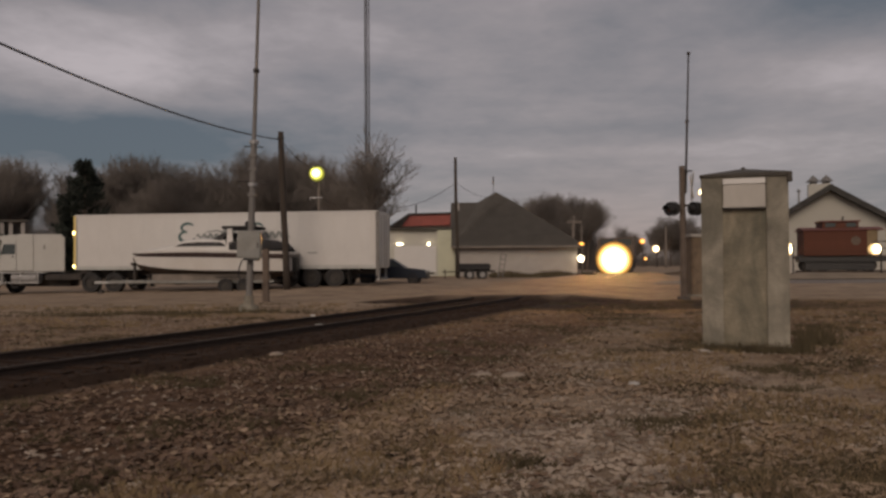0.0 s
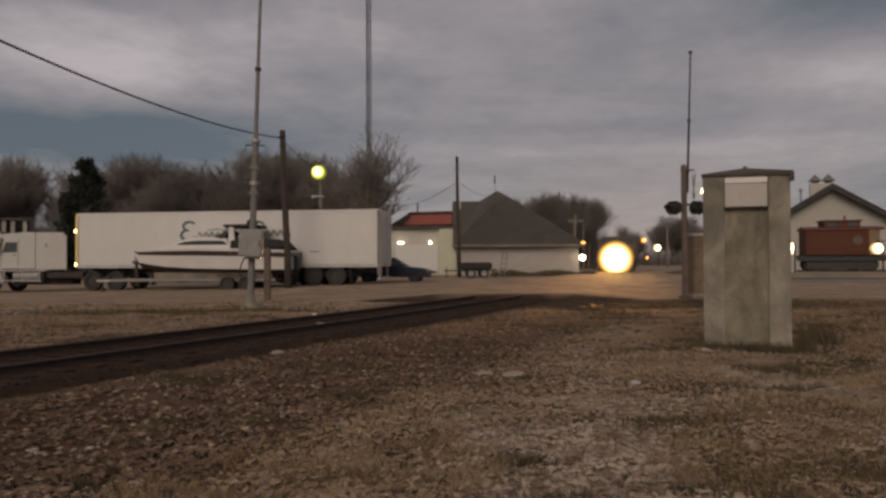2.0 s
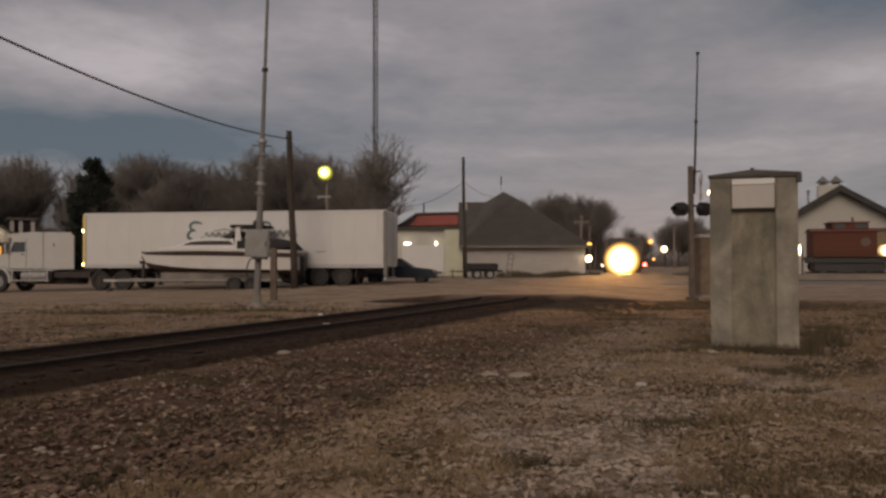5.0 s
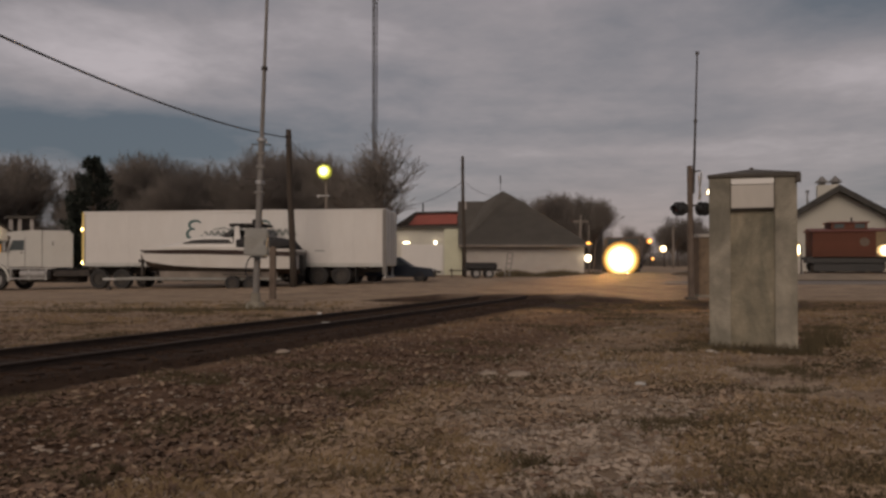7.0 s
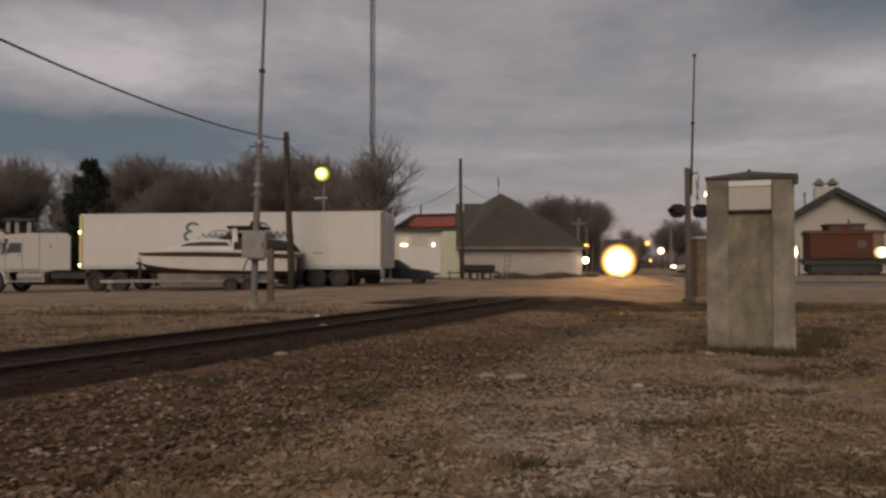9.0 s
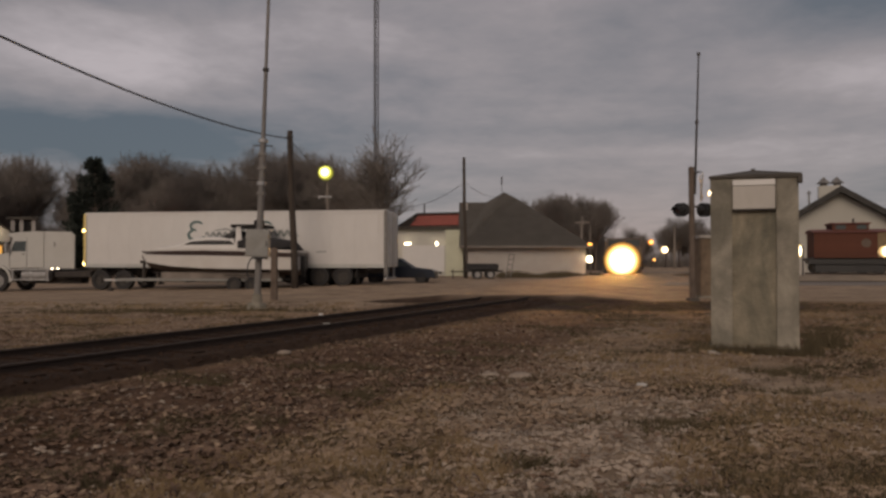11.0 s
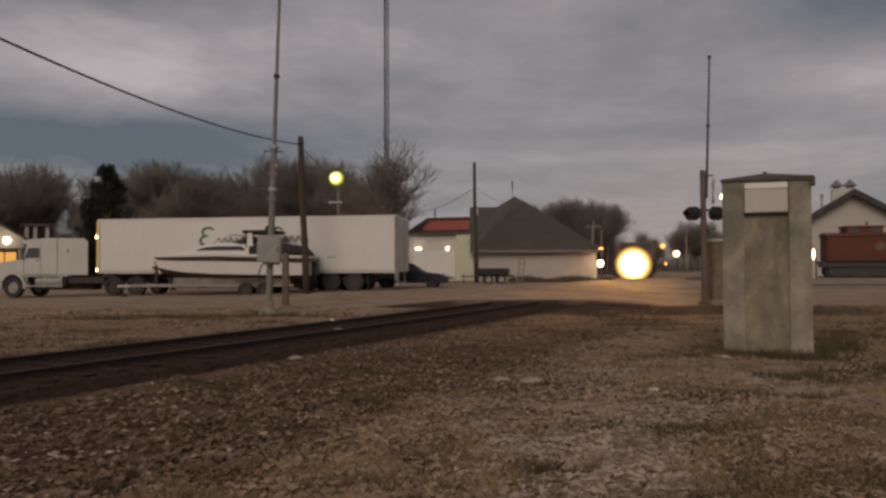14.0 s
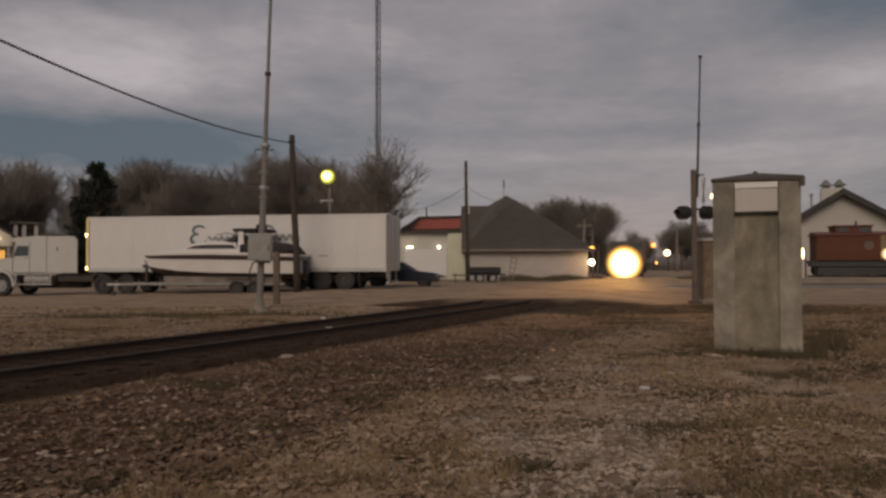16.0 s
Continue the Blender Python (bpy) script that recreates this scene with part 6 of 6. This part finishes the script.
# ---- litter, stones, grass ----
def scatter():
    rng = np.random.default_rng(21)

    def bumpy(x, y):
        return 0.045 * noise.noise((x * 0.9, y * 0.9, 0)) + 0.03 * noise.noise((x * 3.1, y * 3.1, 4)) + 0.018 * noise.noise((x * 8, y * 8, 9))

    def spot(y0, y1):
        y = y0 * (y1 / y0) ** rng.uniform(0, 1)
        return rng.uniform(-0.63, 0.63) * y, y

    sv, sf = [], []
    k = 0
    while k < 14000:
        x, y = spot(4.2, 21.5)
        if abs(from_track(x, y)) < 2.1:
            continue
        if 1.8 < from_track(x, y) < 5.5 and rng.uniform() < 0.7:
            continue
        dens = 0.5 + 0.9 * noise.noise((x * 0.35 + 5, y * 0.35, 3)) + (0.25 if -1 < x < 4 else 0)
        if rng.uniform() > dens:
            continue
        stone(sv, sf, rng, x, y, bumpy(x, y) + 0.005, rng.uniform(0.012, 0.038) * (1.5 if rng.uniform() < 0.05 else 1), 0.5)
        k += 1
    raw("gravel", sv, sf, M["stone"], "scattered pale gravel in the dirt", "gravel")
    for name, count, side, material, label in (("leaf_litter", 17000, 1, M["leaf"], "dead brown leaves lying on the ground"),
                                               ("leaf_litter", 13000, -1, M["pale_leaf"], "bleached leaves and chaff on the dirt")):
        lv, lf = [], []
        k = 0
        while k < count:
            x, y = spot(4.2, 21.5)
            d = from_track(x, y)
            if abs(d) < 2.0:
                continue
            edge = 6.0 + 1.2 * noise.noise((x * 0.4, y * 0.4, 5))
            if (d - edge) * side > 0 and rng.uniform() < 0.88:
                continue
            if side < 0 and noise.noise((x * 0.5, y * 0.5, 14)) + rng.uniform(-0.3, 0.3) < (0.0 if x < 3.5 else 0.22):
                continue
            if noise.noise((x * 0.8, y * 1.6, 31)) + 0.4 * noise.noise((x * 3, y * 5, 2)) + rng.normal(0, 0.15) < -0.12:
                continue
            z = bumpy(x, y) + rng.uniform(0.004, 0.03)
            a, r = rng.uniform(0, 6.28), rng.uniform(0.018, 0.05)
            b = len(lv)
            for i, rr in enumerate((1.0, 0.55, 0.95, 0.5)):
                an = a + i * 1.571
                lv.append((x + rr * r * math.cos(an), y + rr * r * math.sin(an), z + rng.uniform(-0.008, 0.025)))
            lf.append((b, b + 1, b + 2))
            lf.append((b, b + 2, b + 3))
            k += 1
        raw(name, lv, lf, material, label, "leaves")

    def blades(count, y0, y1, h0, h1, where, material, name, label):
        v, f = [], []
        k = 0
        while k < count:
            x, y = spot(y0, y1)
            if not where(x, y):
                continue
            z = (bumpy(x, y) if y < 30 else 0) + ground_z(x, y) - 0.01
            for _ in range(5):
                h = rng.uniform(h0, h1)
                dx, dy = rng.normal(0, 0.7 * h), rng.normal(0, 0.5 * h)
                px, py = x + rng.normal(0, 0.03), y + rng.normal(0, 0.03)
                wd = 0.004 + 0.00035 * y
                b = len(v)
                v.extend([(px - wd, py, z), (px + wd, py, z), (px + dx, py + dy, z + h)])
                f.append((b, b + 1, b + 2))
            k += 1
        raw(name, v, f, material, label, "grass")

    blades(5200, 4.2, 27, 0.03, 0.09, lambda x, y: not (y > 21.5 and x > -3) and abs(from_track(x, y)) > 2.1 and noise.noise((x * 0.45, y * 0.45, 11)) > 0.0 and not 2 < from_track(x, y) < 5.6, M["grass"], "dry_grass", "short dry tan grass")
    blades(9000, 4.2, 27, 0.025, 0.085, lambda x, y: abs(from_track(x, y)) > 1.9 and noise.noise((x * 0.55, y * 1.1, 17)) + 0.5 * noise.noise((x * 1.9, y * 2.6, 6)) + rng.normal(0, 0.2) > (-0.1 if x > 1.9 and y < 6.2 else 0.24 if x > 3.8 else 0.60 if from_track(x, y) > 5.5 and y < 12 else 0.42), M["weed"], "weeds", "patches of dark low weeds")
    v, f = [], []
    for cx, cy2, sx, n in ((-9.6, 21.4, 0.8, 330), (-8.1, 21.9, 0.7, 330), (-7.2, 21.5, 0.4, 200), (-5.6, 22.3, 0.5, 260), (-13.2, 19.4, 0.6, 160), (-4.4, 22.0, 0.5, 160), (-10.9, 17.6, 0.4, 120)):
        for _ in range(n):
            x, y = rng.normal(cx, sx), rng.normal(cy2, 0.16)
            h = rng.uniform(0.05, 0.2)
            b = len(v)
            v.extend([(x - 0.014, y, -0.02), (x + 0.014, y, -0.02), (x + rng.normal(0, 0.07), y + rng.normal(0, 0.06), h)])
            f.append((b, b + 1, b + 2))
    raw("weeds", v, f, M["weed"], "dark weed clumps along the lot's edge", "weeds")
    # flattened tufts along the seam between leaf litter and gravel
    v, f = [], []
    for cx, cy2, sx, n in ((-1.18, 5.98, 0.12, 240), (-0.92, 6.15, 0.10, 170), (-0.53, 7.63, 0.20, 260), (0.11, 8.9, 0.30, 330), (1.2, 9.45, 0.34, 300),
                           (-0.2, 5.84, 0.13, 160), (-0.33, 5.06, 0.22, 330), (0.55, 5.42, 0.12, 200), (-0.08, 11.9, 0.12, 150), (0.8, 11.3, 0.5, 300),
                           (2.9, 8.6, 0.30, 300), (3.5, 7.4, 0.35, 300), (2.2, 6.3, 0.25, 220), (-2.3, 6.9, 0.3, 260)):
        for _ in range(n):
            x, y = rng.normal(cx, sx), rng.normal(cy2, 0.10 + sx * 0.35)
            z, h = bumpy(x, y), rng.uniform(0.02, 0.065)
            b = len(v)
            v.extend([(x - 0.013, y, z - 0.01), (x + 0.013, y, z - 0.01), (x + rng.normal(0, 0.05), y + rng.normal(0, 0.04), z + h)])
            f.append((b, b + 1, b + 2))
    raw("weeds", v, f, M["weed"], "low dark tufts flattened into the dirt", "weeds")
    v, f = [], []
    for _ in range(900):
        # weeds round the booth's foot
        s = rng.uniform(-0.9, 0.95)
        u = rng.uniform(-0.35, -0.02)
        if s > 0.7:
            u = rng.uniform(-0.3, 0.5)
        c, sn = math.cos(radians(-21.5)), math.sin(radians(-21.5))
        x, y = 4.95 + s * c - u * sn, 12.2 + s * sn + u * c
        h = rng.uniform(0.06, 0.2) + (0.28 * rng.uniform() if s > 0.72 else 0)
        b = len(v)
        v.extend([(x - 0.008, y, -0.02), (x + 0.008, y, -0.02), (x + rng.normal(0, 0.05), y + rng.normal(0, 0.05), h)])
        f.append((b, b + 1, b + 2))
    for _ in range(260):
        x, y = rng.normal(6.42, 0.16), rng.normal(12.9, 0.14)
        h = rng.uniform(0.12, 0.46)
        b = len(v)
        v.extend([(x - 0.009, y, -0.02), (x + 0.009, y, -0.02), (x + rng.normal(0, 0.14), y + rng.normal(0, 0.1), h)])
        f.append((b, b + 1, b + 2))
    raw("weeds", v, f, M["weed"], "dark dead weeds round the booth", "weeds")
    v, f = [], []
    for _ in range(3500):
        # brush along the depot's foot
        x = rng.uniform(4.0, 11.4)
        y = rng.uniform(55.0, 58.8)
        h = rng.uniform(0.1, 0.55) * (0.5 + 0.6 * abs(math.sin(x * 0.9)))
        b = len(v)
        z = ground_z(x, y) - 0.02
        v.extend([(x - 0.025, y, z), (x + 0.025, y, z), (x + rng.normal(0, 0.15), y + rng.normal(0, 0.1), z + h)])
        f.append((b, b + 1, b + 2))
    raw("weeds", v, f, M["weed"], "brown weeds along the depot wall", "weeds")


scatter()


def odd_stones():
    for x, y, r, mt, lb in ((0.58, 9.7, 0.09, "stone", "flat pale stone slab in the dirt"), (0.95, 9.6, 0.12, "stone", "flat pale stone slab in the dirt"),
                            (4.16, 12.0, 0.085, "board", "pale stone block beside the booth"), (0.08, 12.0, 0.12, "weed", "dark clod of earth"),
                            (-2.5, 12.0, 0.1, "stone", "pale round stone beside the track"), (2.28, 8.9, 0.06, "board", "small white stone in the dirt")):
        bm = bmesh.new()
        bmesh.ops.create_icosphere(bm, subdivisions=2, radius=r)
        for v in bm.verts:
            v.co *= 1 + 0.25 * noise.noise(v.co * 6 + Vector((x, y, 0)))
            v.co.z *= 0.42
            v.co.x *= 1.4
        solid("stone", bm, M[mt], pose(x, y, 0.02, 0, 0, x * 40), lb, "stone", smooth=False)


odd_stones()
# small pale blocks stand in for the street lamp's glints on the rails
bm = bmesh.new()
box(bm, -0.05, 0.05, -0.012, 0.012, 0.0, 0.045, 0.003)
solid("steel_scrap", bm, M["boat_white"], pose(track_x(17.5) - 0.67, 17.84, 0.197, 0, 0, 10), "small pale block painting the lamp's glint on the rail", "scrap")
bm = bmesh.new()
box(bm, -0.07, 0.07, -0.012, 0.012, 0.0, 0.016, 0.003)
solid("steel_scrap", bm, M["pale_steel"], pose(track_x(15.72) + 0.679, 15.4, 0.197, 0, 0, 14), "thin dull block painting a fainter glint on the near rail", "scrap")


# ---- what moves ----
def motions():
    rows = []
    for i in range(9):
        t = 2.0 * i
        y = 61.6 - 0.8 * t / 16
        rows.append((t, pose(track_x(y), y, ground_z(track_x(y), y) * 0.8 + 0.198, 0, 0, -math.degrees(math.atan(track_slope(y))))))
    walk(LOCO, rows)
    walk(CARS[0], [(t, pose(26.6 + 2.2 - 9.15 * (t - 4.0), 83.0, 0.28)) for t in (0.0, 4.0, 8.0, 12.0, 16.0)])
    walk(CARS[1], [(t, pose(24.2 + 2.6 - 8.45 * (t - 9.2), 84.6, 0.28)) for t in (0.0, 4.6, 9.2, 12.6, 16.0)])
    walk(CARS[2], [(t, pose(-38.4 + 2.15 * (t - 12.0), 75.0, 0.02)) for t in (0.0, 4.0, 8.0, 12.0, 16.0)])

    # wheels roll as far as their vehicles go
    for ob, speed, step in ((CARS[0], -9.15, 1), (CARS[1], -8.45, 1), (CARS[2], 2.15, 5)):
        for wl in ob.children:
            if wl.name.startswith("wheel"):
                x, y, z = wl.location
                walk(wl, [(k / 30, pose(x, y, z, 0, math.degrees(speed * k / 30 / 0.32), 0)) for k in range(0, 481, step)])
    for bogie in LOCO.children:
        for wl in bogie.children:
            if wl.name.startswith("wheel"):
                x, y, z = wl.location
                walk(wl, [(t, pose(x, y, z, math.degrees(0.05 * t / 0.5), 0, 0)) for t in range(17)])


motions()
